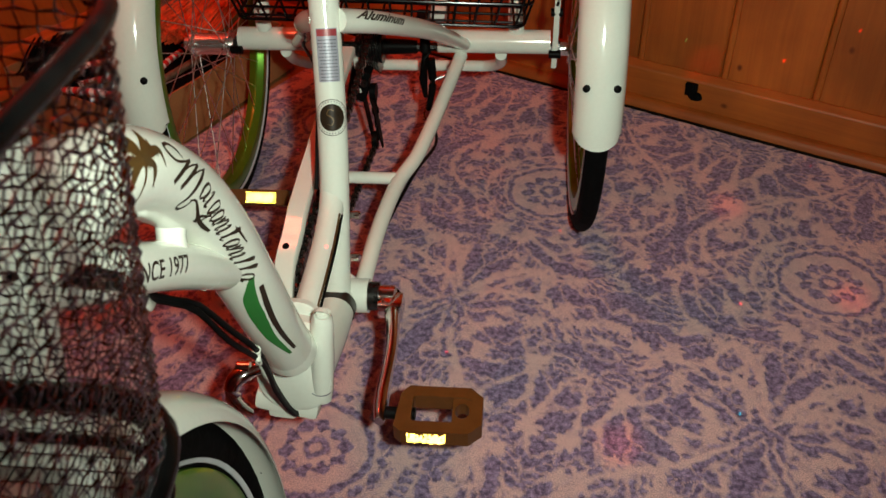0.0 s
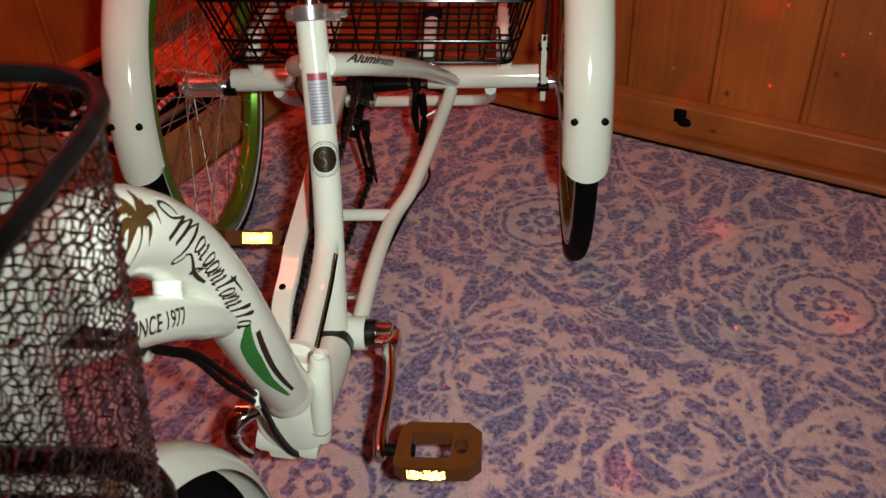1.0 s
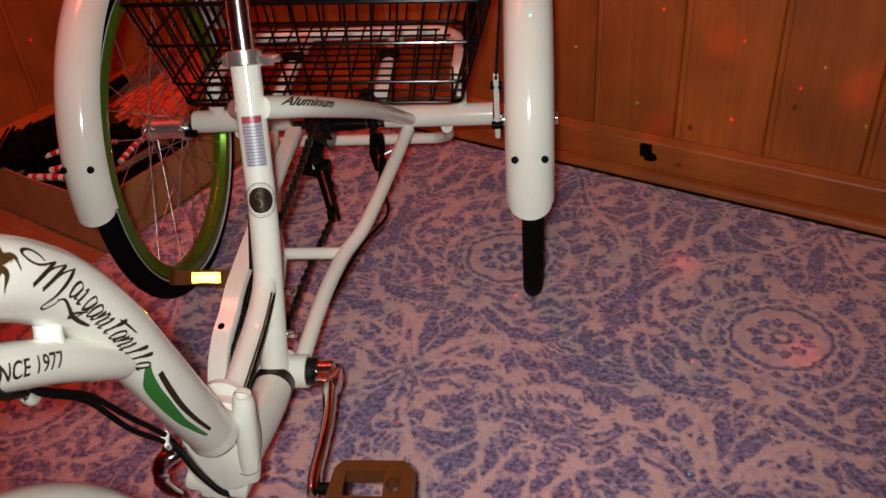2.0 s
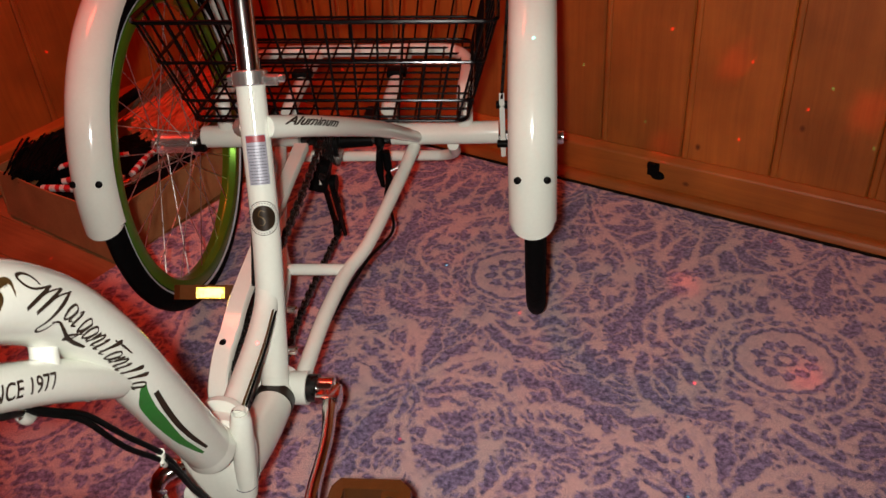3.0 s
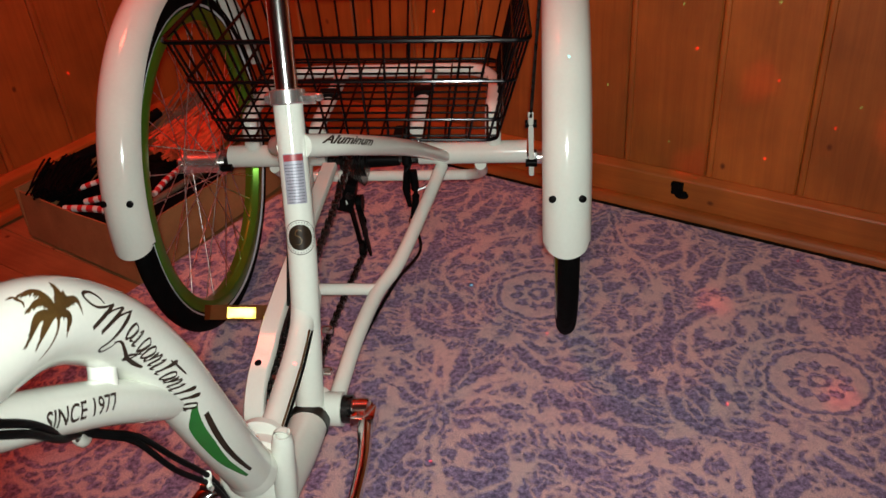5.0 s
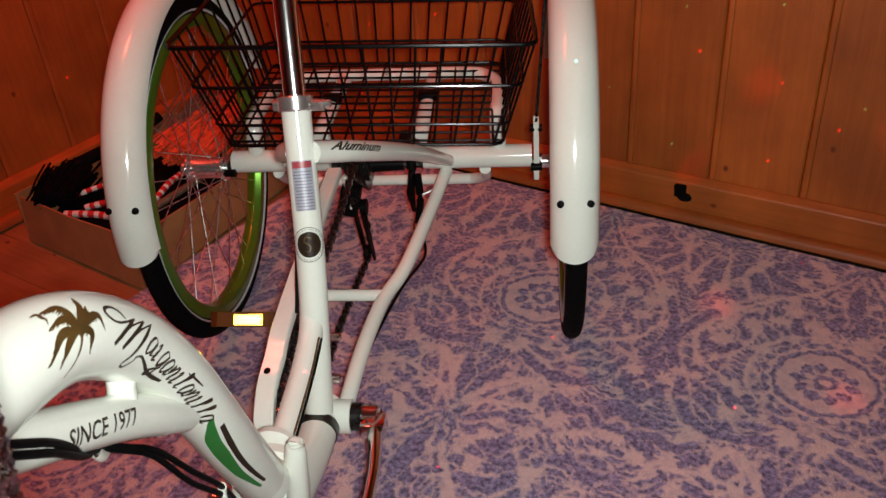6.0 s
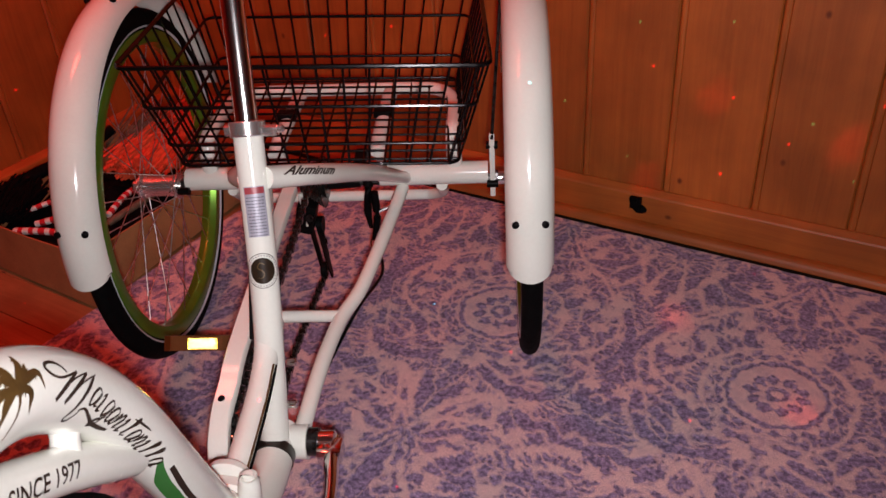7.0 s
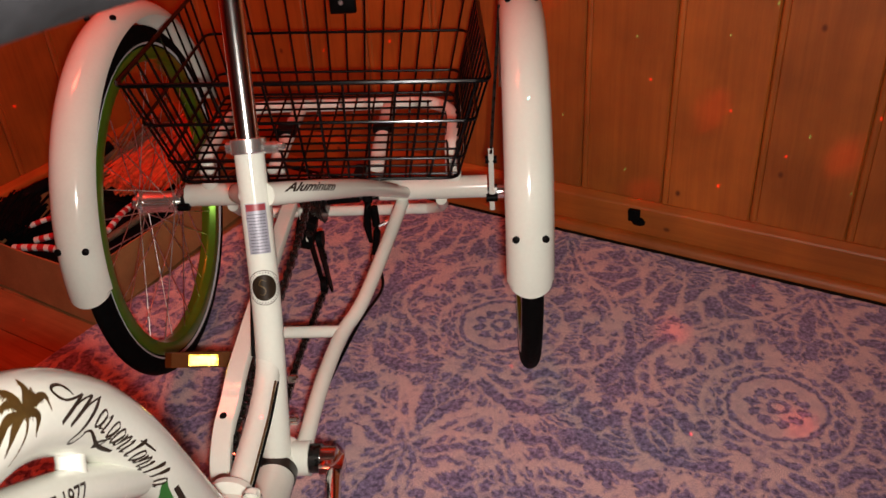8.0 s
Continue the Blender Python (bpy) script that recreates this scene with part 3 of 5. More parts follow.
def wheel(name, centre, spokes=32, hub_half=0.036):
    tyre = [(0.0167 * math.cos(a), 0.2945 + 0.0205 * math.sin(a)) for a in np.linspace(0, 2 * math.pi, 20, endpoint=False)]
    hold = tp(name, lathe(tyre, centre, n=84, closed=True), RUBBER, label="black tyre with a thin reflective line")
    for sgn in (-1, 1):
        line = [(sgn * 0.0145, 0.2825), (sgn * 0.0163, 0.2860), (sgn * 0.0150, 0.2860), (sgn * 0.0133, 0.2825)]
        part("reflective_line", lathe(line, centre, n=84, closed=True), STRIPE, hold)
    flank = [(0.0145, 0.279), (0.0160, 0.272), (0.0160, 0.264), (0.0155, 0.2585), (0.0148, 0.25655), (0.0135, 0.2560), (0.0090, 0.2544), (0.0045, 0.2528), (0.0030, 0.25235), (0.0012, 0.2520)]
    rim = [(-x, r) for x, r in flank] + flank[::-1]
    part("rim", lathe(rim, centre, n=84, closed=True), GREEN, hold, "glossy green rim")
    hub = [(-hub_half - 0.012, 0.006), (-hub_half - 0.012, 0.012), (-hub_half, 0.012), (-hub_half, 0.0240), (-hub_half + 0.004, 0.0240), (-hub_half + 0.008, 0.0195),
           (0, 0.0185), (hub_half - 0.008, 0.0195), (hub_half - 0.004, 0.0240), (hub_half, 0.0240), (hub_half, 0.012), (hub_half + 0.012, 0.012), (hub_half + 0.012, 0.006)]
    part("hub", lathe(hub, centre, n=28), HUBMETAL, hold, "chrome hub")
    for i in range(spokes):
        sgn = 1 if i % 2 else -1
        a = 2 * math.pi * i / spokes
        lean = 0.62 * (1 if (i // 2) % 2 else -1)
        p = (centre[0] + sgn * (hub_half - 0.003), centre[1] + 0.020 * math.cos(a + lean * 1.6), centre[2] + 0.020 * math.sin(a + lean * 1.6))
        q = (centre[0] + sgn * 0.003, centre[1] + 0.253 * math.cos(a), centre[2] + 0.253 * math.sin(a))
        part("spoke", rod(p, q, 0.0010, 5), SPOKESTEEL, hold)
    return hold


def fender(name, x, centre, r, start, end, width=0.070, label="glossy white fender", deep=0.036):
    """A mudguard of curved section from one angle to another, with a rolled lip and its thickness."""
    n, m = 64, 15
    verts, faces = [], []
    for layer, off in ((0, 0.0), (1, -0.0016)):
        for i in range(n + 1):
            a = radians(start + (end - start) * i / n)
            for k in range(m):
                s = -1 + 2 * k / (m - 1)
                drop = deep * (1 - math.sqrt(max(0, 1 - (s * 0.97) ** 2)))
                w = width / 2 * s
                trim = 0.0
                if i == 0 or i == n:
                    trim = 0.018 * (1 - math.sqrt(max(0.0, 1 - s * s))) * (1 if i == 0 else -1)
                aa = a + trim / r * (1 if end > start else -1)
                rr = r + off - drop
                verts.append((x + w, centre[0] + rr * math.cos(aa), centre[1] + rr * math.sin(aa)))
    lay = (n + 1) * m
    for i in range(n):
        for k in range(m - 1):
            a = i * m + k
            faces.append((a, a + 1, a + m + 1, a + m))
            faces.append((lay + a, lay + a + m, lay + a + m + 1, lay + a + 1))
        for k in (0, m - 1):
            a = i * m + k
            faces.append((a, a + m, a + m + lay, a + lay))
    for i in (0, n):
        for k in range(m - 1):
            a = i * m + k
            faces.append((a, a + 1, a + 1 + lay, a + lay))
    return tp(name, (verts, faces), WHITE, label=label)


def fender_bolt(parent, x, centre, r, degrees, side):
    a = radians(degrees)
    d = Vector((side * 0.35, math.cos(a), math.sin(a))).normalized()
    p = Vector((x, centre[0] + r * math.cos(a), centre[1] + r * math.sin(a)))
    shape = sweep([p - d * 0.002, p + d * 0.0015, p + d * 0.0032], [0.0052, 0.0052, 0.0032], 12, raw=True)
    part("bolt", shape, BLACK, parent, "black bolt head")


for x, side in ((XL, -1), (XR, 1)):
    wheel("rear_wheel", (x + 0.004, 0.0, R))
    f = fender("rear_fender", x, (0.012, R + 0.010), 0.346, 181.0, 8.0)
    for s in (-1, 1):
        fender_bolt(f, x + s * 0.0210, (0.012, R + 0.010), 0.3435, 165.4, s)
        fender_bolt(f, x + s * 0.0210, (0.012, R + 0.010), 0.3435, 97.0, s)
    inner = x - side * 0.054
    if side > 0:
        tp("fender_stay", sweep([(inner, -0.012, R - 0.03), (inner, -0.02, R), (inner, -0.03, R + 0.10)], 0.0046, 8, flat=0.35), WHITE, label="thin white fender stay")
    if side > 0:
        tp("stay_rod", rod((inner, -0.03, R + 0.09), (x - side * 0.034, 0.0, R + 0.335), 0.0028), STEEL)
    for z in ((0.0, 0.075) if side > 0 else (0.0,)):
        tp("stay_bolt", lathe([(-0.010, 0.001), (-0.010, 0.007), (0.010, 0.007), (0.010, 0.001)], (inner, -0.022, R + z), n=10), BLACK)
    tp("axle_end", lathe([(-0.030, 0.008), (0.030, 0.008), (0.032, 0.006)], (x + side * 0.014, 0, R), n=14), ALLOY)
    tp("axle_nut", lathe([(-0.007, 0.002), (-0.007, 0.014), (0.007, 0.014), (0.007, 0.002)], (x - side * 0.052, 0, R), n=6), STEEL)
    tp("outer_nut", lathe([(-0.006, 0.002), (-0.006, 0.012), (0.006, 0.012), (0.006, 0.002)], (x + side * 0.041, 0, R), n=6), CHROME)

wheel("front_wheel", tuple(FRONT))
fender("front_fender", 0.0, (FRONT.y, FRONT.z), 0.331, -14.0, 150.0, 0.062, label="glossy white front fender", deep=0.024)

clip = tp("fender_clip", box((0.010, 0.006, 0.021), (0.0095, -0.9055, 0.340), Matrix.Rotation(radians(8), 3, "Y"), bevel=0.002), BLACK, label="small black clip with bright screws")
for z in (0.335, 0.347):
    part("screw", lathe([(-0.002, 0.001), (-0.002, 0.0030), (0.0015, 0.0026), (0.0022, 0.001)], (0.0095, -0.9015, z), "y", 12), CHROME, clip)

# frame
ZA = R + 0.012
for a, b in (((-0.268, 0, ZA), (-0.085, 0, ZA)), ((0.085, 0, ZA), (0.278, 0, ZA))):
    tp("axle_tube", sweep([a, b], 0.0205, 20), WHITE, label="white axle tube")
tp("rear_axle", rod((-0.30, 0, R), (0.30, 0, R), 0.008), STEEL)
SEAT = [(0, -0.567, 0.226), (0.002, -0.507, 0.372), (0, -0.468, 0.456), (-0.008, -0.402, 0.604)]
tp("seat_tube", sweep(SEAT, 0.0185, 28), WHITE, label="white seat tube with warning label and round badge")
tp("curved_tube", sweep([(0, -0.496, 0.385), (0, -0.519, 0.358), (0, -0.545, 0.345), (0, -0.587, 0.336), (0, -0.633, 0.332), (0, -0.715, 0.326)], [0.0165, 0.0155, 0.0150, 0.0150, 0.0150, 0.0150], 20), WHITE)
tp("lower_tube", sweep([(0, -0.53, 0.224), (0, -0.62, 0.231), (0, -0.72, 0.262)], [0.025, 0.026, 0.028], 22), WHITE)
tp("bottom_bracket", lathe([(-0.042, 0.012), (-0.042, 0.023), (0.042, 0.023), (0.042, 0.012)], tuple(BB), n=28), WHITE)
tp("band", sweep([(0, -0.570, 0.2262), (0, -0.585, 0.2270)], 0.0270, 24), BANDFILM, label="black band round the lower tube")
MAIN = [(0, -0.760, 0.335), (0, -0.800, 0.425), (0, -0.835, 0.5095), (0, -0.8685, 0.584), (0, -0.9155, 0.6540), (0, -0.985, 0.7110), (0, -1.085, 0.7390)]
MAINR = [0.026, 0.0263, 0.0268, 0.0275, 0.0282, 0.0290, 0.0292]
tp("main_tube", sweep(MAIN, MAINR, 32), WHITE, label="thick curved white main tube with lettering")
LOW = [(0, -0.8705, 0.5440), (0, -0.9595, 0.6230), (0, -1.0735, 0.7090)]
tp("support_tube", sweep(LOW, 0.0165, 24), WHITE, label="white support tube")
tp("gusset", sweep([(0, -0.921, 0.650), (0, -0.933, 0.628), (0, -0.946, 0.602)], [0.0125, 0.0098, 0.0125], 18), WHITE, label="small white welded gusset")


def weld(centre, axis, r, seed):
    """A lumpy ring of weld metal round a tube."""
    rng = random.Random(seed)
    q = Vector(axis).normalized().to_track_quat("Z", "Y")
    ring = [tuple(Vector(centre) + q @ Vector((r * math.cos(a), r * math.sin(a), rng.uniform(-0.0006, 0.0006)))) for a in np.linspace(0, 2 * math.pi, 49)]
    ring[-1] = ring[0]
    return sweep(ring, [0.0019 + 0.0002 * math.sin(2.1 * i) for i in range(48)] + [0.0019], 8, raw=True, caps=False)


tp("weld_bead", weld((0, -0.9015, 0.5715), (0, -0.089, 0.079), 0.0143, 1), WHITE)
tp("head_tube", sweep([(0, -1.125, 0.655), (0, -1.070, 0.800)], 0.024, 24), WHITE)
CLAMP, LEAN = Vector((-0.0083, -0.3995, 0.6075)), Vector((-0.054, 0.404, 0.913)).normalized()
tp("seat_clamp", sweep([CLAMP + LEAN * d for d in (-0.0095, -0.0080, 0.0080, 0.0095)], [0.0212, 0.0226, 0.0226, 0.0208], 36, raw=True), HUBMETAL, label="polished alloy seat clamp")
tp("clamp_lug", box((0.020, 0.011, 0.012), (0.020, -0.404, 0.607), bevel=0.002), HUBMETAL)
tp("clamp_flange", box((0.014, 0.013, 0.013), (-0.031, -0.396, 0.605), bevel=0.003), HUBMETAL)
tp("clamp_bolt", lathe([(-0.010, 0.001), (-0.010, 0.005), (0.008, 0.005), (0.010, 0.003)], (0.028, -0.403, 0.608), n=12), HUBMETAL)
tp("seat_post", sweep([(-0.0065, -0.412, 0.580), (-0.019, -0.318, 0.795), (-0.024, -0.28, 0.88)], 0.0143, 24, up=(1, 0, 0)), POSTCHROME, label="shiny chrome seat post")
for side in (-1, 1):
    tp("seat_stay", sweep([(side * 0.008, -0.425, 0.553), (side * 0.05, -0.345, 0.514), (side * 0.095, -0.18, 0.427), (side * 0.132 - (0.03 if side < 0 else 0), -0.012, 0.326)], [0.0165, 0.0160, 0.0145, 0.0115], 18, flat=0.9), WHITE, label="white curved stay with lettering" if side > 0 else "white curved stay")
    tp("chain_stay", sweep([(side * 0.029, -0.537, 0.230), (side * 0.036, -0.42, 0.240), (side * 0.050, -0.315, 0.245), (side * 0.075, -0.24, 0.254), (side * 0.107, -0.09, 0.283), (side * 0.125, -0.008, 0.305)], 0.0115, 16), WHITE)
tp("cross_brace", rod((-0.050, -0.308, 0.247), (0.050, -0.308, 0.247), 0.0095, 14), WHITE)
tp("rear_loop", sweep([(-0.19, 0.005, 0.30), (-0.188, 0.05, 0.262), (-0.165, 0.085, 0.237), (-0.10, 0.088, 0.235), (0.12, 0.088, 0.235), (0.168, 0.085, 0.237), (0.192, 0.05, 0.262), (0.194, 0.005, 0.30)], 0.0105, 14), WHITE)


# ---- hinge, cranks and drive ----
def plate(w, h, t, place, turn=None, n=40, power=3.2):
    """A rounded plate across y with softened edges."""
    verts, faces = [], []
    rings = ((-t / 2, 0.94), (-t / 2 + 0.002, 1.0), (t / 2 - 0.002, 1.0), (t / 2, 0.94))
    for y, k in rings:
        for i in range(n):
            a = 2 * math.pi * i / n
            c, q = math.cos(a), math.sin(a)
            verts.append((k * w / 2 * math.copysign(abs(c) ** (2 / power), c), y, k * h / 2 * math.copysign(abs(q) ** (2 / power), q)))
    for j in range(3):
        for i in range(n):
            a, b = j * n + i, j * n + (i + 1) % n
            faces.append((a, b, b + n, a + n))
    faces += [tuple(range(n)), tuple(range(3 * n, 4 * n))]
    m = turn or Matrix.Identity(3)
    return [tuple(m @ Vector(v) + Vector(place)) for v in verts], faces


TIP = Matrix.Rotation(radians(-14), 3, "X") @ Matrix.Rotation(radians(5), 3, "Y")
hinge = tp("hinge", plate(0.084, 0.114, 0.018, (-0.004, -0.744, 0.303), TIP, power=2.7), WHITE, label="white folding hinge with chrome lever")
part("hinge_plate", plate(0.068, 0.120, 0.013, (-0.005, -0.724, 0.305), TIP, power=2.4), WHITE, hinge)
part("hinge_barrel", sweep([(0.022, -0.752, 0.254), (0.0225, -0.751, 0.262), (0.028, -0.746, 0.318), (0.033, -0.742, 0.370), (0.0335, -0.742, 0.3755)], [0.0095, 0.0124, 0.0126, 0.0122, 0.0082], 24), WHITE, hinge)
part("hinge_pin", lathe([(-0.002, 0.001), (-0.002, 0.0065), (0.003, 0.0058), (0.0035, 0.001)], (0.0335, -0.742, 0.3755), "z", 16), WHITE, hinge)
part("knuckle_gap", sweep([Vector((0.0225, -0.751, 0.272)) + Matrix.Rotation(radians(5), 3, "Y") @ Vector((0.0126 * math.cos(q), 0.0126 * math.sin(q), 0)) for q in np.linspace(-2.4, -0.2, 14)], 0.0005, 6, raw=True), GREYINK, hinge)
part("hinge_base", box((0.074, 0.032, 0.026), (-0.019, -0.744, 0.243), TIP @ Matrix.Rotation(radians(6), 3, "Y"), bevel=0.008), WHITE, hinge)
part("hinge_foot", box((0.034, 0.026, 0.020), (-0.026, -0.744, 0.230), TIP, bevel=0.007), WHITE, hinge)
part("lever", sweep([(-0.044, -0.752, 0.300), (-0.060, -0.764, 0.301), (-0.070, -0.772, 0.288), (-0.066, -0.776, 0.266), (-0.054, -0.774, 0.250)], [0.009, 0.0115, 0.0100, 0.0080, 0.0050], 16, flat=0.8), CHROME, hinge, "chrome quick-release lever")
part("lever_nut", lathe([(-0.008, 0.002), (-0.008, 0.010), (0.006, 0.010), (0.008, 0.006), (0.008, 0.001)], (-0.056, -0.757, 0.303), n=18), CHROME, hinge)
main_weld = lathe([(-0.008, 0.0258), (-0.003, 0.0266), (0.004, 0.0275), (0.011, 0.0282)], (0, 0, 0), "z", 36)
wm = look((0, -0.766, 0.350), (0, -0.80, 0.425)).to_3x3()
part("weld_bead", ([tuple(wm @ Vector(v) + Vector((0, -0.766, 0.350))) for v in main_weld[0]], main_weld[1]), WHITE, hinge)

for side, fore in ((1, -1), (-1, 1)):
    px, py = side * 0.082, BB.y + fore * 0.176
    pz = BB.z - 0.022 if side > 0 else BB.z + 0.026
    arm = tp("crank_arm", sweep([(side * 0.070, BB.y - fore * 0.006, BB.z - 0.002), (side * 0.074, BB.y + fore * 0.03, BB.z - 0.006), (side * 0.080, BB.y + fore * 0.08, (BB.z + pz) / 2),
                                 (side * 0.0775, BB.y + fore * 0.15, pz + 0.001), (side * 0.079, py + fore * 0.006, pz), (side * 0.079, py + fore * 0.014, pz)], [0.0150, 0.0130, 0.0100, 0.0098, 0.0118, 0.0070], 18, flat=0.78, up=(1, 0, 0)), CHROME if side > 0 else STEEL, label="shiny chrome crank arm" if side > 0 else "dark steel crank arm")
    part("crank_boss", lathe([(-0.011, 0.006), (-0.011, 0.0155), (0.010, 0.0155), (0.013, 0.010), (0.013, 0.002)] if side > 0 else [(-0.013, 0.002), (-0.013, 0.010), (-0.010, 0.0155), (0.011, 0.0155), (0.011, 0.006)], (side * 0.064, BB.y, BB.z), n=28), CHROME, arm)
    if side > 0:
        part("crank_head", box((0.034, 0.030, 0.026), (0.070, BB.y - 0.012, BB.z - 0.004), bevel=0.006), CHROME, arm, "square chrome crank head")
    tp("bracket_cup", lathe([(-0.007, 0.006), (-0.007, 0.019), (0.007, 0.019), (0.007, 0.006)], (side * 0.047, BB.y, BB.z), n=28), STEEL)
    mid = side * (0.1485 if side > 0 else 0.150)
    t = 0.022
    # pedal: an open cage with cut corners, a cross bar and a round eye
    outer = [(-0.051, -0.027), (-0.042, -0.034), (0.035, -0.034), (0.050, -0.020), (0.050, 0.020), (0.035, 0.034), (-0.038, 0.034), (-0.047, 0.022)]
    inner = [(-0.032, -0.016), (-0.030, -0.0185), (0.028, -0.0185), (0.037, -0.0160), (0.037, 0.0160), (0.028, 0.0185), (-0.030, 0.0185), (-0.032, 0.016)]
    verts, faces = [], []
    for ring, lift in ((inner, t / 2), (outer, t / 2), (outer, -t / 2), (inner, -t / 2)):
        verts += [(mid + side * x, py + y, pz + lift) for x, y in ring]
    for j in range(4):
        for i in range(8):
            a, b = j * 8 + i, j * 8 + (i + 1) % 8
            c, e = ((j + 1) % 4) * 8 + (i + 1) % 8, ((j + 1) % 4) * 8 + i
            faces.append((a, b, c, e))
    pedal = tp("pedal", (verts, faces), BROWNPLASTIC, label="dark amber-brown plastic pedal with a yellow reflector", soft=False)
    # web at the outer end with a round eye through it
    square = [(0.0262 + 0.0112 * max(-1, min(1, 1.45 * math.cos(q))), 0.0190 * max(-1, min(1, 1.45 * math.sin(q)))) for q in np.linspace(0, 2 * math.pi, 24, endpoint=False)]
    eye = [(0.0262 + 0.0085 * math.cos(q), 0.0110 * math.sin(q)) for q in np.linspace(0, 2 * math.pi, 24, endpoint=False)]
    wv, wf = [], []
    for ring, lift in ((eye, t / 2 - 0.002), (square, t / 2 - 0.002), (square, -t / 2 + 0.002), (eye, -t / 2 + 0.002)):
        wv += [(mid + side * x, py + y, pz + lift) for x, y in ring]
    for j in range(4):
        for i in range(24):
            k2, k3 = (i + 1) % 24, (j + 1) % 4
            wf.append((j * 24 + i, j * 24 + k2, k3 * 24 + k2, k3 * 24 + i))
    part("eye_web", (wv, wf), BROWNPLASTIC, pedal, soft=False)
    part("pedal_spindle", lathe([(-0.022, 0.003), (-0.022, 0.0075), (0.022, 0.0075), (0.022, 0.003)], (side * 0.098, py, pz), n=16), BLACK, pedal)
    for ex in (-1, 1):
        # prism facets: small mirrors leaning up and to the side, as in a moulded reflector
        lean_n = Vector((0.12, ex * 0.615, 0.78)).normalized()
        if side < 0:
            lean_n = Matrix.Rotation(radians(38), 3, "X") @ Vector((0.33, ex * 0.75, 0.57)).normalized()
        lv, lf = [], []
        facet = random.Random(3)
        for i in range(22):
            for j in range(8):
                if side > 0 and (facet.random() < 0.25 or (j in (0, 7) and facet.random() < 0.5)):
                    continue
                worn = 0.03 if side > 0 or (1 < i < 20 and 0 < j < 7) else 0.09
                tilt = (lean_n + Vector((facet.gauss(0, worn), facet.gauss(0, worn), facet.gauss(0, worn)))).normalized()
                ax = tilt.cross(Vector((0, 0, 1))).normalized() * 0.00100
                az = ax.cross(tilt).normalized() * 0.00107
                c = Vector((mid + side * (-0.034 + 0.002 * i), py + ex * 0.0352, pz - 0.0075 + 0.002 * j))
                k = len(lv)
                lv += [c - ax - az, c + ax - az, c + ax + az, c - ax + az, c - tilt * 0.003]
                lf += [(k, k + 1, k + 2, k + 3), (k, k + 1, k + 4), (k + 1, k + 2, k + 4), (k + 2, k + 3, k + 4), (k + 3, k, k + 4)]
        part("reflector", (lv, lf), AMBER, pedal, "amber yellow reflector", soft=False)
    if side < 0:
        hub_at = Vector((mid, py, pz))
        pedal.matrix_basis = Matrix.Translation(hub_at - trike_place) @ Matrix.Rotation(radians(-38), 4, "X") @ Matrix.Translation(-hub_at)

CX = -0.037
ring = []
for i in range(88):
    a, r = math.pi * 2 * i / 88, 0.079 if i % 2 else 0.074
    ring.append((r * math.cos(a), r * math.sin(a)))
verts = [(CX - 0.0015, BB.y + y, BB.z + z) for y, z in ring] + [(CX + 0.0015, BB.y + y, BB.z + z) for y, z in ring]
faces = [(i, (i + 1) % 88, (i + 1) % 88 + 88, i + 88) for i in range(88)] + [tuple(range(88)), tuple(range(88, 176))]
tp("chainring", (verts, faces), STEEL, label="dark steel chainring", soft=False)


def sprocket(x, r, teeth):
    pts = []
    for i in range(teeth * 4):
        a = 2 * math.pi * i / (teeth * 4)
        pts.append((r + (0.0025 if i % 4 in (1, 2) else -0.0015), a))
    n = len(pts)
    vs = [(x + dx, q * math.cos(a), ZC + q * math.sin(a)) for dx in (-0.001, 0.001) for q, a in pts]
    fs = [(i, (i + 1) % n, (i + 1) % n + n, i + n) for i in range(n)] + [tuple(range(n)), tuple(range(n, 2 * n))]
    return vs, fs


ZC = R
cass = tp("cassette", sprocket(-0.052, 0.022, 14), STEEL, label="dark steel sprocket cluster", soft=False)
for i in range(1, 7):
    part("sprocket", sprocket(-0.052 + 0.0056 * i, 0.022 + 0.0038 * i, 14 + 2 * i), STEEL, cass, soft=False)
part("freewheel_body", lathe([(-0.026, 0.004), (-0.026, 0.019), (0.022, 0.030), (0.024, 0.004)], (-0.034, 0, R), n=24), STEEL, cass)
part("hub_sleeve", lathe([(-0.02, 0.006), (-0.02, 0.015), (0.030, 0.013), (0.058, 0.011), (0.058, 0.006)], (-0.01, 0, R), n=20), BLACK, cass)


def chain(points, name, label):
    """Roller chain: links turned edge-on along a path."""
    path = smooth_path(points, 0.004)
    dist = np.concatenate([[0], np.cumsum(np.linalg.norm(np.diff(path, axis=0), axis=1))])
    pieces = []
    count = int(dist[-1] / 0.0127)
    for i in range(count):
        p = Vector([float(np.interp((i + 0.5) * 0.0127, dist, path[:, k])) for k in range(3)])
        q = Vector([float(np.interp((i + 0.7) * 0.0127, dist, path[:, k])) for k in range(3)])
        m = look(p, q).to_3x3()
        w = 0.0094 if i % 2 else 0.0054
        for sx in (-1, 1):
            pieces.append(box((0.0012, 0.0086, 0.0132), p + m @ Vector((sx * w / 2, 0, 0)), m))
        pieces.append(box((w, 0.006, 0.006), p, m))
    return tp(name, joined(*pieces), CHAINSTEEL, label=label, soft=False)


chain([(-0.030, 0.004, R + 0.036), (-0.029, -0.20, R + 0.018), (-0.033, -0.40, R + 0.0035), (CX, BB.y, BB.z + 0.079), (CX, BB.y - 0.045, BB.z + 0.065), (CX, BB.y - 0.075, BB.z + 0.025), (CX, BB.y - 0.079, BB.z)], "upper_chain", "dark oily bicycle chain")
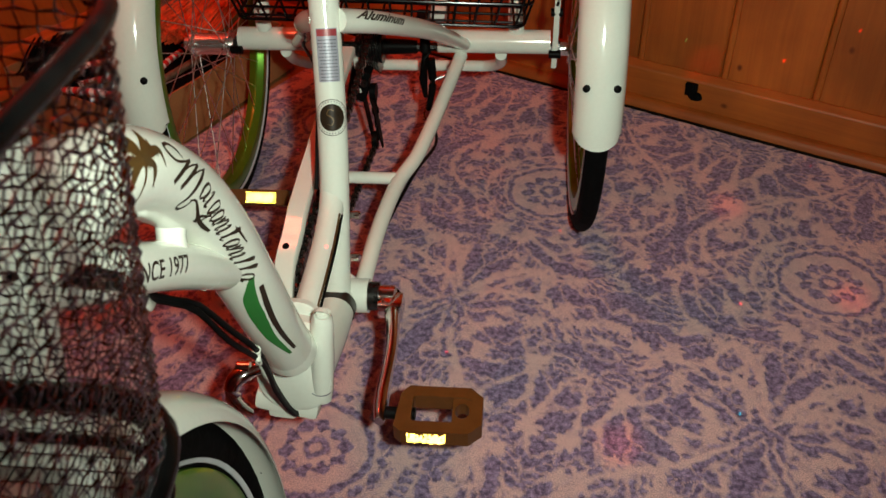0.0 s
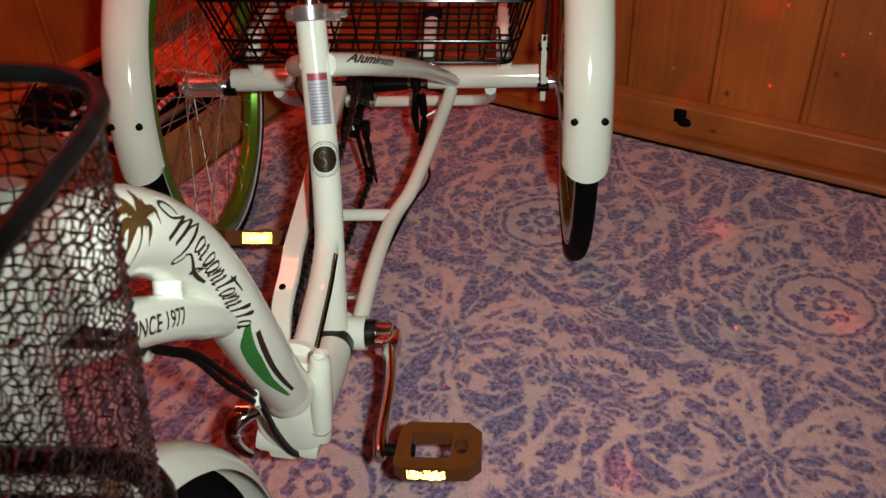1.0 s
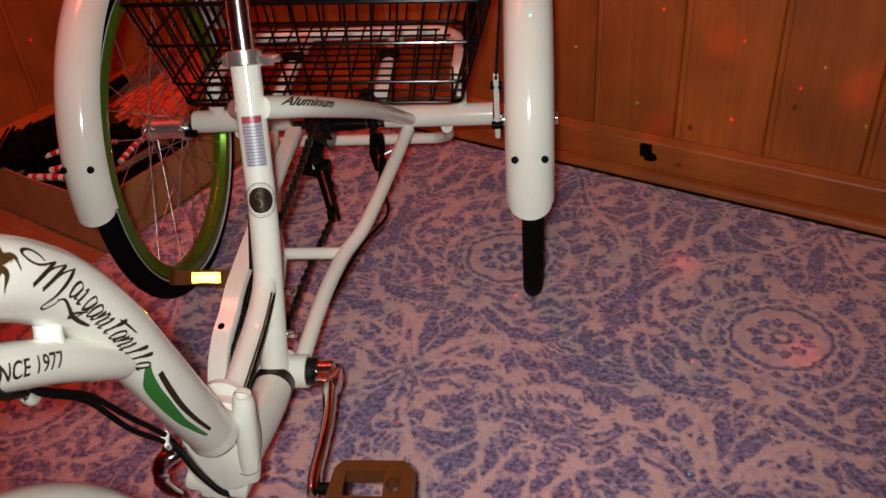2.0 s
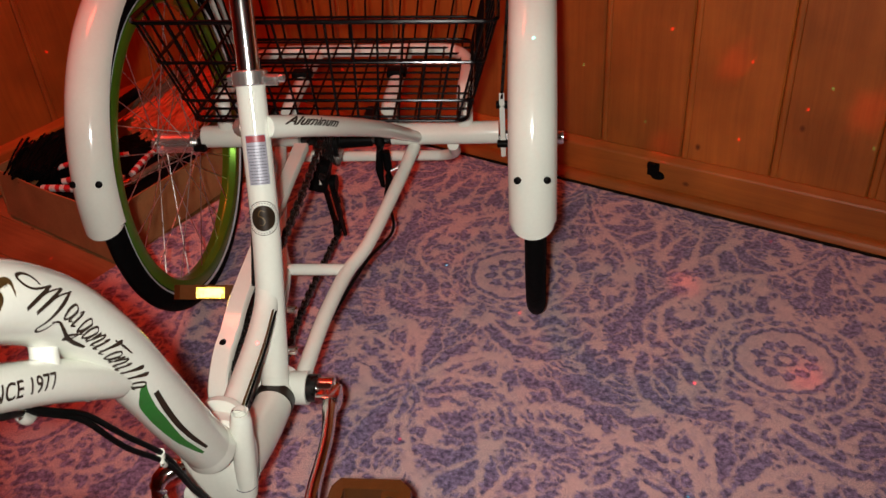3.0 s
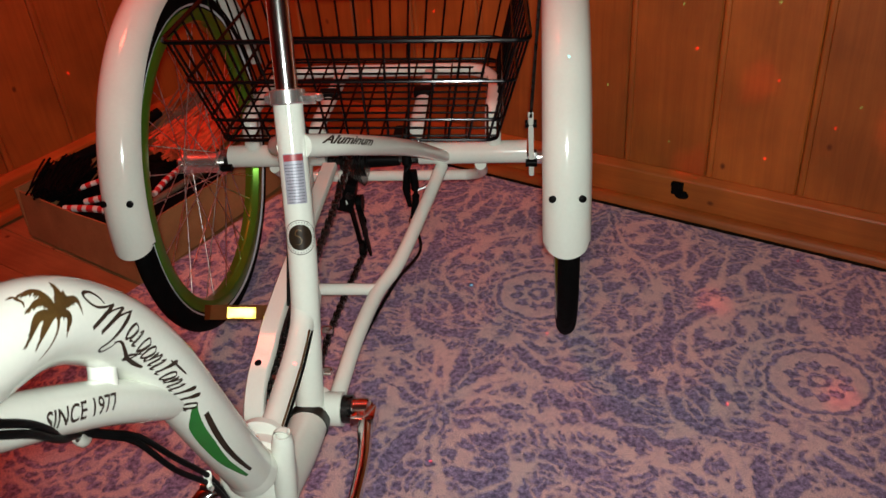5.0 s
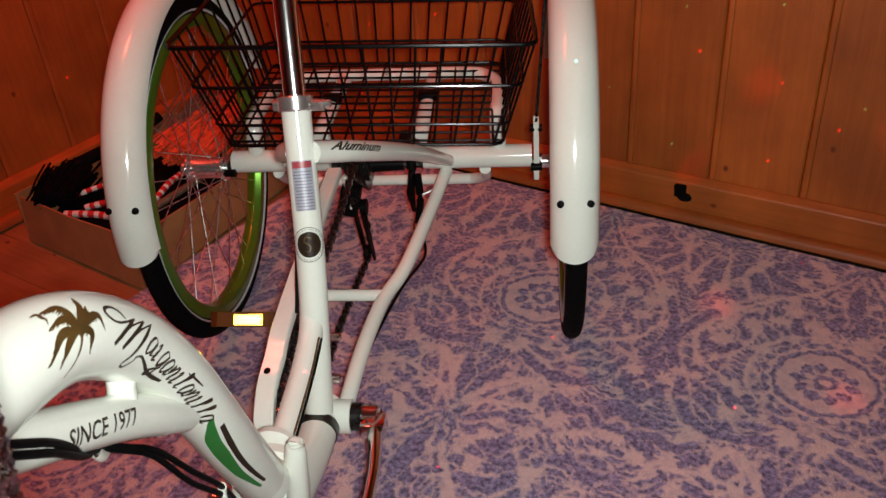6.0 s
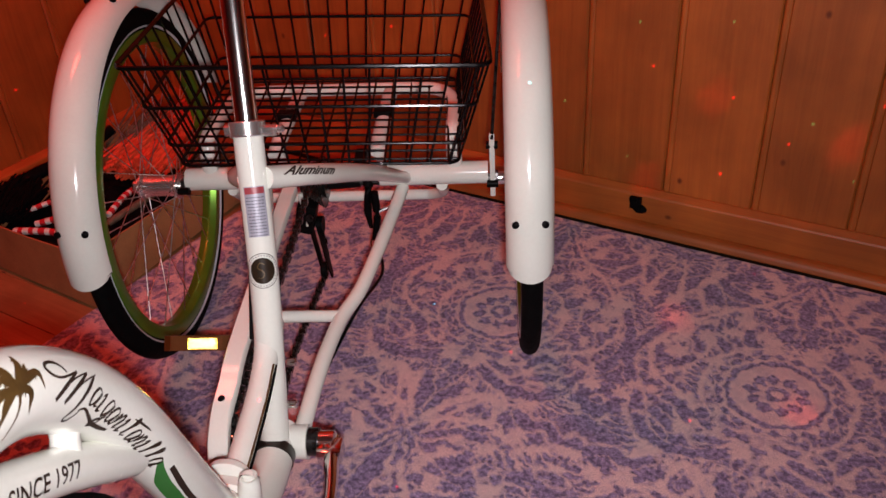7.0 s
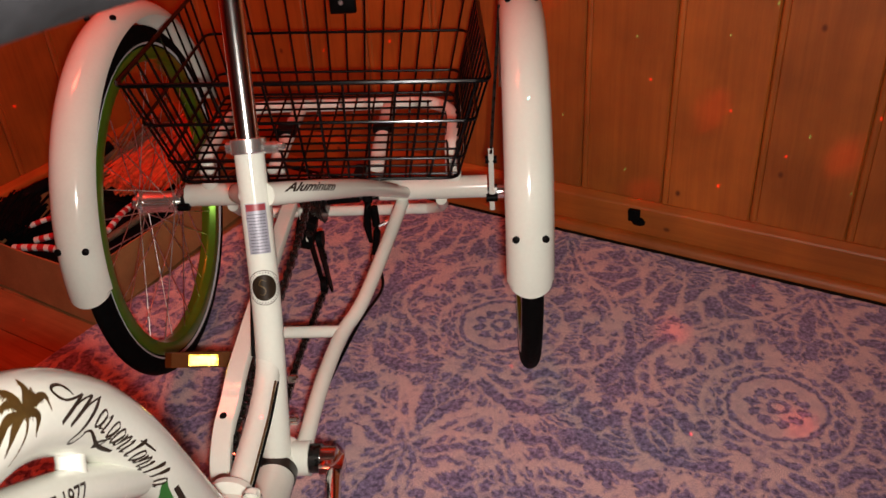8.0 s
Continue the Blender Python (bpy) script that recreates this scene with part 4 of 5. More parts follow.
chain([(-0.043, 0.012, R - 0.09), (-0.036, 0.004, 0.15), (-0.036, -0.022, 0.130), (-0.040, -0.10, 0.132), (-0.046, -0.30, 0.142), (CX, BB.y + 0.02, BB.z - 0.079), (CX, BB.y - 0.05, BB.z - 0.062)], "lower_chain", "dark oily bicycle chain")
front_side = Matrix.Rotation(0.4, 3, "Y")
der = tp("derailleur", box((0.036, 0.046, 0.062), (-0.060, 0.000, 0.248), Matrix.Rotation(0.25, 3, "Y"), bevel=0.007), BLACK, label="black derailleur with a long cage")
for dx in (-0.007, 0.007):
    part("cage_plate", plate(0.027, 0.142, 0.0024, (0, 0, 0)), BLACK, der, place=Matrix.Translation((-0.044 + dx, -0.004, 0.186)) @ Matrix.Rotation(radians(-12), 4, "X") @ Matrix.Rotation(radians(-10), 4, "Y") @ Matrix.Rotation(math.pi / 2, 4, "Z"))
for y, z in ((0.006, 0.222), (-0.020, 0.136)):
    part("jockey_wheel", lathe([(-0.005, 0.003), (-0.005, 0.016), (0.005, 0.016), (0.005, 0.003)], (-0.038, y, z), n=20), BLACK, der)
part("linkage", box((0.020, 0.030, 0.030), (-0.046, -0.020, 0.268), front_side, bevel=0.005), BLACK, der)
part("pivot_bolt", lathe([(-0.003, 0.001), (-0.003, 0.007), (0.003, 0.006), (0.003, 0.001)], (-0.046, -0.038, 0.262), "y", 14), STEEL, der)
part("adjuster", rod((-0.062, -0.012, 0.300), (-0.056, -0.018, 0.235), 0.006), WHITE, der, "pale plastic hanger")
brake = tp("brake_caliper", sweep([(0.062, -0.012, 0.345), (0.064, -0.020, 0.315), (0.058, -0.018, 0.265), (0.060, -0.014, 0.225)], [0.008, 0.010, 0.008, 0.005], 12, flat=0.6), BLACK, label="black drum brake arm with cable")
part("brake_arm", sweep([(0.072, -0.016, 0.30), (0.074, -0.018, 0.25), (0.064, -0.016, 0.200)], [0.008, 0.007, 0.005], 10), BLACK, brake)
part("clevis", rod((0.078, -0.020, 0.262), (0.098, -0.014, 0.268), 0.0032), ALLOY, brake)
coil = [(0.066 + 0.010 * math.sin(a), -0.014 + 0.002 * a / 6.28, 0.188 + 0.017 * math.cos(a)) for a in np.linspace(0, 9.0, 40)]
part("cable_curl", sweep(coil, 0.0016, 6, raw=True), COPPER, brake)
tp("brake_cable", sweep([(0.070, -0.014, 0.176), (0.085, -0.10, 0.18), (0.068, -0.26, 0.225), (0.040, -0.40, 0.222), (0.028, -0.50, 0.22)], 0.0027, 8), BLACK, label="black brake cable")
tp("gear_cable", sweep([(-0.125, -0.02, 0.345), (-0.11, -0.16, 0.395), (-0.040, -0.37, 0.465), (-0.021, -0.45, 0.452), (-0.024, -0.50, 0.36)], 0.0026, 8), BLACK, label="black gear cable")

guard_path = smooth_path([(-0.049, -0.640, 0.232), (-0.051, -0.622, 0.282), (-0.0535, -0.580, 0.308), (-0.0515, -0.540, 0.322), (-0.0515, -0.50, 0.334), (-0.0525, -0.40, 0.344), (-0.0545, -0.24, 0.354), (-0.055, -0.10, 0.360)], 0.01)
gn = frames(guard_path)[2]
half = np.interp(np.linspace(0, 1, len(guard_path)), [0, 0.25, 0.42, 0.5, 1], [0.0130, 0.0130, 0.0130, 0.0125, 0.0125])
verts, faces = [], []
for i in range(len(guard_path)):
    for dx, dn in ((-1, -0.010), (-1, 0.0), (-0.85, 0.0022), (0.85, 0.0022), (1, 0.0), (1, -0.010), (0.92, -0.010), (0.92, -0.0008), (-0.92, -0.0008), (-0.92, -0.010)):
        verts.append(tuple(guard_path[i] + np.array((dx * half[i], 0, 0)) + gn[i] * dn))
m = 10
for i in range(len(guard_path) - 1):
    for k in range(m):
        a, b = i * m + k, i * m + (k + 1) % m
        faces.append((a, b, b + m, a + m))
faces += [tuple(range(m)), tuple(range((len(guard_path) - 1) * m, len(guard_path) * m))]
guard = tp("chain_guard", (verts, faces), WHITE, label="white chain guard with a black bolt")
part("bolt", sweep([(-0.055, -0.561, 0.306), (-0.055, -0.5625, 0.3165), (-0.055, -0.563, 0.3185)], [0.0055, 0.0055, 0.003], 12, raw=True), BLACK, guard)
for y, z in ((-0.507, 0.326), (-0.536, 0.280)):
    tp("cable_bolt", lathe([(-0.005, 0.001), (-0.005, 0.0056), (0.006, 0.0056), (0.008, 0.002)], (0.0235, y, z), n=10), CHROME)


# ---- rack and rear basket ----
ZR = 0.400
rack = tp("rack", sweep([(-0.222, 0.000, ZA + 0.016), (-0.222, 0.004, ZR - 0.018), (-0.222, 0.024, ZR), (-0.222, 0.12, ZR), (-0.216, 0.180, ZR), (-0.190, 0.214, ZR), (-0.14, 0.224, ZR), (0.0, 0.221, ZR), (0.140, 0.218, ZR), (0.184, 0.206, ZR), (0.208, 0.172, ZR), (0.216, 0.12, ZR), (0.219, 0.024, ZR), (0.219, 0.004, ZR - 0.018), (0.219, 0.000, ZA + 0.016)], 0.0140, 16, flat=0.85), WHITE, label="white rack frame under the basket")
for x in (-0.088, 0.090):
    part("rack_bar", sweep([(x, -0.035, ZR - 0.012), (x, 0.0, ZR - 0.004), (x, 0.08, ZR - 0.001), (x, 0.205, ZR - 0.001)], 0.0145, 14, flat=0.75), WHITE, rack)
    part("rack_post", rod((x, -0.004, ZA + 0.012), (x, -0.004, ZR), 0.009, 12), WHITE, rack)
    part("clamp", box((0.036, 0.026, 0.014), (x, 0.085, ZR + 0.010), bevel=0.003), BLACK, rack, "black plastic basket clamp")
    part("clamp", box((0.020, 0.040, 0.014), (x - 0.020, -0.085, ZR + 0.006), bevel=0.003), BLACK, rack, "black plastic basket clamp")

Z0, Z1 = 0.416, 0.590
XB0, XB1, YF0, YF1, YB0, YB1 = 0.226, 0.279, -0.126, -0.150, 0.240, 0.335
CXB = -0.003


def basket_corner(k, f):
    """Corner k (front left, front right, back right, back left) at share f of the height."""
    x = XB0 + (XB1 - XB0) * f
    y = (YF0 + (YF1 - YF0) * f) if k < 2 else (YB0 + (YB1 - YB0) * f)
    x = CXB + (x if k in (1, 2) else -x)
    return Vector((x - 0.05 * (y - 0.1), y + 0.05 * x, Z0 + (Z1 - Z0) * f - 0.045 * x))


def basket_loop(f, radius):
    pts = []
    for k in range(4):
        c, p, n = basket_corner(k, f), basket_corner((k + 3) % 4, f), basket_corner((k + 1) % 4, f)
        a, b = (p - c).normalized(), (n - c).normalized()
        for t in np.linspace(0, 1, 6):
            pts.append(tuple(c + a * 0.022 * (1 - t) ** 2 + b * 0.022 * t ** 2))
    pts.append(pts[0])
    return sweep(pts, radius, 8, raw=True, caps=False)


rear_basket = tp("rear_basket", basket_loop(1.0, 0.0040), BLACKWIRE, label="black coated wire cargo basket")
for f, r in ((0.0, 0.0030), (0.22, 0.0027), (0.61, 0.0029)):
    part("wire", basket_loop(f, r), BLACKWIRE, rear_basket)
for side in range(4):
    a0, b0, a1, b1 = basket_corner(side, 0), basket_corner((side + 1) % 4, 0), basket_corner(side, 1), basket_corner((side + 1) % 4, 1)
    n = 14 if side % 2 == 0 else 11
    for i in range(n):
        t = (i + 0.5) / n
        part("wire", rod(a0.lerp(b0, t), a1.lerp(b1, t), 0.0021, 6), BLACKWIRE, rear_basket)
for i in range(12):
    t = (i + 0.5) / 12
    part("wire", rod(basket_corner(0, 0).lerp(basket_corner(3, 0), t), basket_corner(1, 0).lerp(basket_corner(2, 0), t), 0.0021, 6), BLACKWIRE, rear_basket)
for i in range(13):
    t = (i + 0.5) / 13
    part("wire", rod(basket_corner(0, 0).lerp(basket_corner(1, 0), t), basket_corner(3, 0).lerp(basket_corner(2, 0), t), 0.0021, 6), BLACKWIRE, rear_basket)
part("handle_clip", box((0.052, 0.016, 0.040), (0.002, 0.322, 0.572), bevel=0.004), BLACK, rear_basket, "black plastic clip on the back wires")
part("clip_screw", lathe([(-0.002, 0.001), (-0.002, 0.005), (0.002, 0.004), (0.002, 0.001)], (0.000, 0.312, 0.576), "y", 12), ALLOY, rear_basket)


# ---- decals and labels ----
class Skin:
    """Places points on a tube's skin by the length along it and the angle round it."""

    def __init__(self, points, radius, lift=0.0006):
        self.path = smooth_path(points, 0.004)
        self.r = np.interp(np.linspace(0, 1, len(self.path)), np.linspace(0, 1, len(radius)), radius) + lift
        self.t, self.side, self.top = frames(self.path)
        self.s = np.concatenate([[0], np.cumsum(np.linalg.norm(np.diff(self.path, axis=0), axis=1))])

    def at(self, s, a):
        p = np.array([np.interp(s, self.s, self.path[:, k]) for k in range(3)])
        sd = np.array([np.interp(s, self.s, self.side[:, k]) for k in range(3)])
        tp_ = np.array([np.interp(s, self.s, self.top[:, k]) for k in range(3)])
        r = np.interp(s, self.s, self.r)
        return tuple(p + r * (math.cos(a) * sd + math.sin(a) * tp_))

    def radius(self, s):
        return float(np.interp(s, self.s, self.r))


def brush(points, widths):
    """A flat tapered stroke as a strip of quads in the plane."""
    p = smooth_path([(x, y, 0) for x, y in points], 0.0015)[:, :2]
    w = np.interp(np.linspace(0, 1, len(p)), np.linspace(0, 1, len(widths)), widths) / 2
    t = np.gradient(p, axis=0)
    t /= np.maximum(1e-9, np.linalg.norm(t, axis=1))[:, None]
    nrm = np.stack([-t[:, 1], t[:, 0]], -1)
    verts = []
    for i in range(len(p)):
        verts += [tuple(p[i] + nrm[i] * w[i]), tuple(p[i]), tuple(p[i] - nrm[i] * w[i])]
    faces = []
    for i in range(len(p) - 1):
        a = 3 * i
        faces += [(a, a + 1, a + 4, a + 3), (a + 1, a + 2, a + 5, a + 4)]
    return verts, faces


def words(text, size, shear=0.0, squeeze=1.0, bold=0.0):
    """Lettering in the built-in font as a fine flat mesh; returns places in the plane and faces."""
    data = bpy.data.curves.new("words", "FONT")
    data.body, data.size, data.shear, data.resolution_u = text, size, shear, 3
    data.offset = bold
    ob = bpy.data.objects.new("words", data)
    mesh = bpy.data.meshes.new_from_object(ob)
    bm = bmesh.new()
    bm.from_mesh(mesh)
    bmesh.ops.triangulate(bm, faces=bm.faces)
    for _ in range(2):
        long = [e for e in bm.edges if e.calc_length() > size * 0.16]
        bmesh.ops.subdivide_edges(bm, edges=long, cuts=1)
        bmesh.ops.triangulate(bm, faces=bm.faces)
    bm.verts.index_update()
    out = [(v.co.x * squeeze, v.co.y) for v in bm.verts], [tuple(v.index for v in f.verts) for f in bm.faces]
    bm.free()
    bpy.data.objects.remove(ob)
    bpy.data.meshes.remove(mesh)
    return out


def decal(name, skin, flat, mat, parent, s0, a0, along=1, up=1, drift=0.0, label=""):
    """Lays flat shapes on a skin: x runs along the tube from s0, y round it from a0; drift turns the line as it goes."""
    verts = []
    for x, y in flat[0]:
        s = s0 + along * x
        verts.append(skin.at(s, a0 + drift * x + up * y / skin.radius(s)))
    return part(name, (verts, flat[1]), mat, parent, label)


def holder(name):
    return next(o for o in trike.children if o.name == name)


main_tube, support, seat_tube = holder("main_tube"), holder("support_tube"), holder("seat_tube")
stay = next(o for o in trike.children if o.name.startswith("seat_stay") and "lettering" in o.get("label", ""))
skin = Skin(MAIN, MAINR)
# a script mark as plain pen strokes: a swash, slanting downstrokes, then a row of loops and arches that sinks round the tube
def pen_line(points, widths, name="script_stroke"):
    decal(name, skin, brush(points, widths), INK, main_tube, 0.425, 3.0, -1, -1, 0.0, "dark brown pen stroke of a script mark")


pen_line([(0.0205, 0.0070), (0.0160, 0.0118), (0.0103, 0.0150), (0.0035, 0.0152), (0.0000, 0.0125), (0.0035, 0.0075), (0.0110, 0.0045), (0.0210, 0.0050), (0.0300, 0.0072)],
         [0.0012, 0.0022, 0.0024, 0.0026, 0.0022, 0.0018, 0.0018, 0.0016, 0.0012])
for x0, x1, y0, y1 in ((0.0325, 0.0044, 0.0078, -0.0088), (0.0450, 0.0163, 0.0072, -0.0118)):
    pen_line([(x0, y0), (0.6 * x0 + 0.4 * x1, 0.6 * y0 + 0.4 * y1), (x1, y1)], [0.0020, 0.0034, 0.0034])
    pen_line([(x1 + 0.001, y1), (0.5 * (x0 + x1) + 0.006, 0.5 * (y0 + y1) + 0.002), (x0 + 0.0115, y0 - 0.0006)], [0.0010, 0.0014, 0.0012])
pen_line([(0.0545, 0.0060), (0.0430, -0.0060), (0.0330, -0.0165), (0.0270, -0.0212), (0.0250, -0.0240), (0.0300, -0.0255), (0.0370, -0.0215), (0.0415, -0.0170)], [0.0018, 0.0036, 0.0036, 0.0030, 0.0022, 0.0020, 0.0018, 0.0012])
pen_line([(0.0385, -0.0175), (0.0470, -0.0165), (0.0570, -0.0210), (0.0700, -0.0268), (0.0850, -0.0292), (0.1000, -0.0292)], [0.0012, 0.0024, 0.0030, 0.0034, 0.0036, 0.0024])


def sink(x):
    """How far round the tube the foot of the script has come."""
    return float(np.interp(x, [0.048, 0.093, 0.145, 0.207], [-0.0128, -0.0250, -0.0300, -0.0352]))


def script(x, outline, widths):
    """Outline in shares: along by a letter's width, up by its height; slanted forward."""
    pen_line([(x + 0.0106 * px + 0.0095 * py, sink(x + 0.0106 * px) + 0.0118 * py) for px, py in outline], widths)


ROUND = [(0.85, 0.85), (0.35, 1.0), (0.02, 0.55), (0.18, 0.05), (0.55, 0.12), (0.85, 0.80), (0.78, 0.10), (1.15, 0.18)]
ARCH = [(0.05, 0.0), (0.12, 0.95), (0.10, 0.30), (0.55, 1.0), (0.80, 0.80), (0.72, 0.06), (1.10, 0.16)]
TICK = [(0.05, 0.75), (0.35, 1.0), (0.32, 0.45), (0.30, 0.02), (0.75, 0.10)]
HOOK = [(0.80, 0.85), (0.30, 1.0), (0.02, 0.55), (0.20, 0.05), (0.60, 0.20), (0.85, 0.85), (0.70, -0.45), (0.25, -0.75), (0.10, -0.45), (1.05, 0.15)]
TALL = [(0.0, 0.10), (0.40, 0.95), (0.50, 1.42), (0.28, 1.38), (0.20, 0.70), (0.24, 0.02), (0.70, 0.12)]
FAT = [0.0012, 0.0023, 0.0030, 0.0018, 0.0014, 0.0027, 0.0027, 0.0010]
THIN = [0.0010, 0.0016, 0.0025, 0.0030, 0.0029, 0.0010]
for k, (outline, widths) in enumerate(((ROUND, FAT), (TICK, THIN), (HOOK, FAT), (ROUND, FAT), (ARCH, FAT), (TICK, THIN), (TALL, THIN), (ROUND, FAT), (ARCH, FAT), (TICK, THIN), (TALL, THIN), (TALL, THIN), (ROUND, FAT))):
    script(0.0480 + 0.0117 * k, outline, widths)
pen_line([(0.1270, -0.0130), (0.1420, -0.0128), (0.1580, -0.0130)], [0.0010, 0.0022, 0.0012])

# a palm: right and up on the leaning tree, in millimetres, laid on the tube
def palm_at(x, y):
    return 0.00052 * x + 0.00033 * y, -0.000105 * x + 0.00037 * y


fronds = []
rng = random.Random(12)
for tip, bend, barbs in (((-48, 38), (-26, 36), 11), ((-42, 12), (-22, 18), 7), ((-42, -30), (-28, -2), 11), ((-22, -36), (-14, -12), 9), ((-6, 52), (2, 30), 8), ((10, 34), (9, 20), 5), ((42, 4), (27, 20), 9), ((29, -30), (22, -6), 9), ((14, 26), (10, 12), 4)):
    line = smooth_path([(0, 0, 0), (bend[0], bend[1], 0), (tip[0], tip[1], 0)], 5.0)[:, :2]
    fronds.append(brush([palm_at(*p) for p in line], [0.0030, 0.0058, 0.0046, 0.0010]))
    for j in range(barbs * 3):
        i = int(len(line) * (0.12 + 0.86 * j / (barbs * 3)))
        p = line[min(i, len(line) - 1)]
        ln = rng.uniform(6, 12) * (1.0 - 0.35 * j / (barbs * 3))
        dx, dy = rng.uniform(-2.5, 2.5) + 0.12 * tip[0], -ln
        fronds.append(brush([palm_at(*p), palm_at(p[0] + 0.5 * dx, p[1] + 0.45 * dy), palm_at(p[0] + dx, p[1] + dy)], [0.0013, 0.0013, 0.0003]))
fronds.append(brush([palm_at(*p) for p in ((3, -4), (7, -18), (7, -32), (2, -46), (-8, -58))], [0.0030, 0.0020, 0.0015, 0.0011, 0.0007]))
decal("palm_mark", skin, joined(*fronds), BROWNINK, main_tube, 0.456, 2.767, -1, -1, 0.0, "bronze brown palm tree mark")
decal("bird_mark", skin, brush([palm_at(*p) for p in ((-66, 36), (-57, 37), (-52, 30), (-47, 25), (-46, 16))], [0.0004, 0.0020, 0.0030, 0.0018, 0.0004]), BROWNINK, main_tube, 0.456, 2.767, -1, -1, 0.0, "bronze brown bird mark")
decal("green_flash", skin, brush([(0.004, 0.0030), (0.016, -0.0020), (0.045, -0.0086), (0.107, -0.0096), (0.140, -0.0058), (0.166, -0.0016)], [0.005, 0.0125, 0.0135, 0.0105, 0.0070, 0.0030]), GREENINK, main_tube, 0.226, 4.00, -1, -1, 0.0, "green curved flash")
decal("black_flash", skin, brush([(0.010, 0.0002), (0.040, -0.0032), (0.075, -0.0052), (0.110, -0.0044), (0.147, -0.0015)], [0.0050, 0.0056, 0.0052, 0.0046, 0.0034]), INK, main_tube, 0.212, 3.78, -1, -1)
low_skin = Skin(LOW, [0.0165])
decal("since_lettering", low_skin, words("SINCE 1977", 0.0168, 0.0, 1.0, 0.00025), INK, support, 0.1940, 3.60, -1, -1, -3.4, "dark lettering on white tube")
stay_skin = Skin([(0.008, -0.425, 0.553), (0.05, -0.345, 0.514), (0.095, -0.18, 0.427), (0.132, -0.012, 0.326)], [0.0165, 0.0160, 0.0145, 0.0115])
decal("metal_lettering", stay_skin, words("Aluminum", 0.0180, 1.0, 1.40, 0.0005), INK, stay, 0.020, 0.42, 1, 1, -3.3, "dark slanting lettering")
seat_skin = Skin(SEAT, [0.0185])


def sheet(w, h, nx=14, ny=6):
    v = [(w * (i / nx - 0.5), h * (j / ny - 0.5)) for j in range(ny + 1) for i in range(nx + 1)]
    f = [(j * (nx + 1) + i, j * (nx + 1) + i + 1, (j + 1) * (nx + 1) + i + 1, (j + 1) * (nx + 1) + i) for j in range(ny) for i in range(nx)]
    return v, f


def disc(r, hole=0.0, n=36, rings=5, off=(0, 0)):
    v = [(off[0] + (hole + (r - hole) * j / rings) * math.cos(2 * math.pi * i / n), off[1] + (hole + (r - hole) * j / rings) * math.sin(2 * math.pi * i / n)) for j in range(rings + 1) for i in range(n)]
    f = [(j * n + i, j * n + (i + 1) % n, (j + 1) * n + (i + 1) % n, (j + 1) * n + i) for j in range(rings) for i in range(n)]
    return v, f


label_part = decal("warning_label", seat_skin, sheet(0.062, 0.027), SILVER, seat_tube, 0.3165, 1.42, label="silver warning label with a red band")
hi = Skin(SEAT, [0.0185], 0.0010)
decal("label_band", hi, sheet(0.008, 0.025, 3, 8), REDINK, label_part, 0.3425, 1.42)
lines = []
rng = random.Random(6)
for k in range(13):
    y = -0.0108
    while y < 0.0095:
        w = rng.uniform(0.0015, 0.0045)
        v, f = sheet(0.0011, w, 1, 3)
        lines.append(([(p - 0.0039 * k, q + y + w / 2) for p, q in v], f))
        y += w + 0.0009
decal("label_lines", hi, joined(*lines), GREYINK, label_part, 0.334, 1.42)
badge = decal("badge", seat_skin, disc(0.0165), INK, seat_tube, 0.243, 1.42, label="round dark brown badge with a ring")
decal("badge_ring", hi, disc(0.0222, 0.0214, rings=1), INK, badge, 0.243, 1.42)
ticks = []
for k in range(34):
    a = 2 * math.pi * k / 34
    c, q = math.cos(a), math.sin(a)
    ticks.append(([(0.0183 * c - 0.0006 * q, 0.0183 * q + 0.0006 * c), (0.0183 * c + 0.0006 * q, 0.0183 * q - 0.0006 * c), (0.0203 * c + 0.0005 * q, 0.0203 * q - 0.0005 * c), (0.0203 * c - 0.0005 * q, 0.0203 * q + 0.0005 * c)], [(0, 1, 2, 3)]))
decal("badge_lettering", hi, joined(*ticks), GREYINK, badge, 0.243, 1.42)
decal("badge_swirl", hi, brush([(0.008, -0.003), (0.010, 0.003), (0.004, 0.006), (0.001, 0.001), (-0.004, -0.002), (-0.009, 0.001), (-0.008, 0.006)], [0.0006, 0.0014, 0.0016, 0.0018, 0.0016, 0.0012, 0.0004]), BROWNINK, badge, 0.243, 1.42)

# cables along the front of the frame
for off in (0.0, 0.0080):
    tp("front_cable", sweep([(0.018, -1.10 - off, 0.745), (0.021, -1.062, 0.708 - off), (0.020, -1.036, 0.682 - off), (0.008, -1.004, 0.643 - 0.8 * off), (-0.022, -0.949, 0.588 - 0.5 * off), (-0.016, -0.925, 0.561 - 0.5 * off), (-0.008, -0.908 - 0.5 * off, 0.540 - 0.3 * off), (0.000, -0.884 - 0.7 * off, 0.491 - off), (0.004, -0.847, 0.424 - 1.4 * off),
                             (-0.006, -0.805, 0.330 - off), (-0.008, -0.765, 0.245 - off * 0.5), (-0.002, -0.735, 0.218 - off * 0.3), (0.006, -0.705, 0.232 - off * 0.3), (0.002, -0.685, 0.246)], 0.0026, 12), BLACK, label="black cable housing")
tp("tube_cable", sweep([(0.0152, -0.710, 0.329), (0.0156, -0.633, 0.335), (0.0156, -0.587, 0.340), (0.0150, -0.540, 0.350)], 0.0018, 8), BLACK, label="thin black cable along the tube")
tp("tube_cable", sweep([(0.0138, -0.710, 0.3345), (0.0142, -0.633, 0.3405), (0.0142, -0.587, 0.3455), (0.0136, -0.544, 0.355)], 0.0014, 8), BROWNINK, label="thin brown cable along the tube")
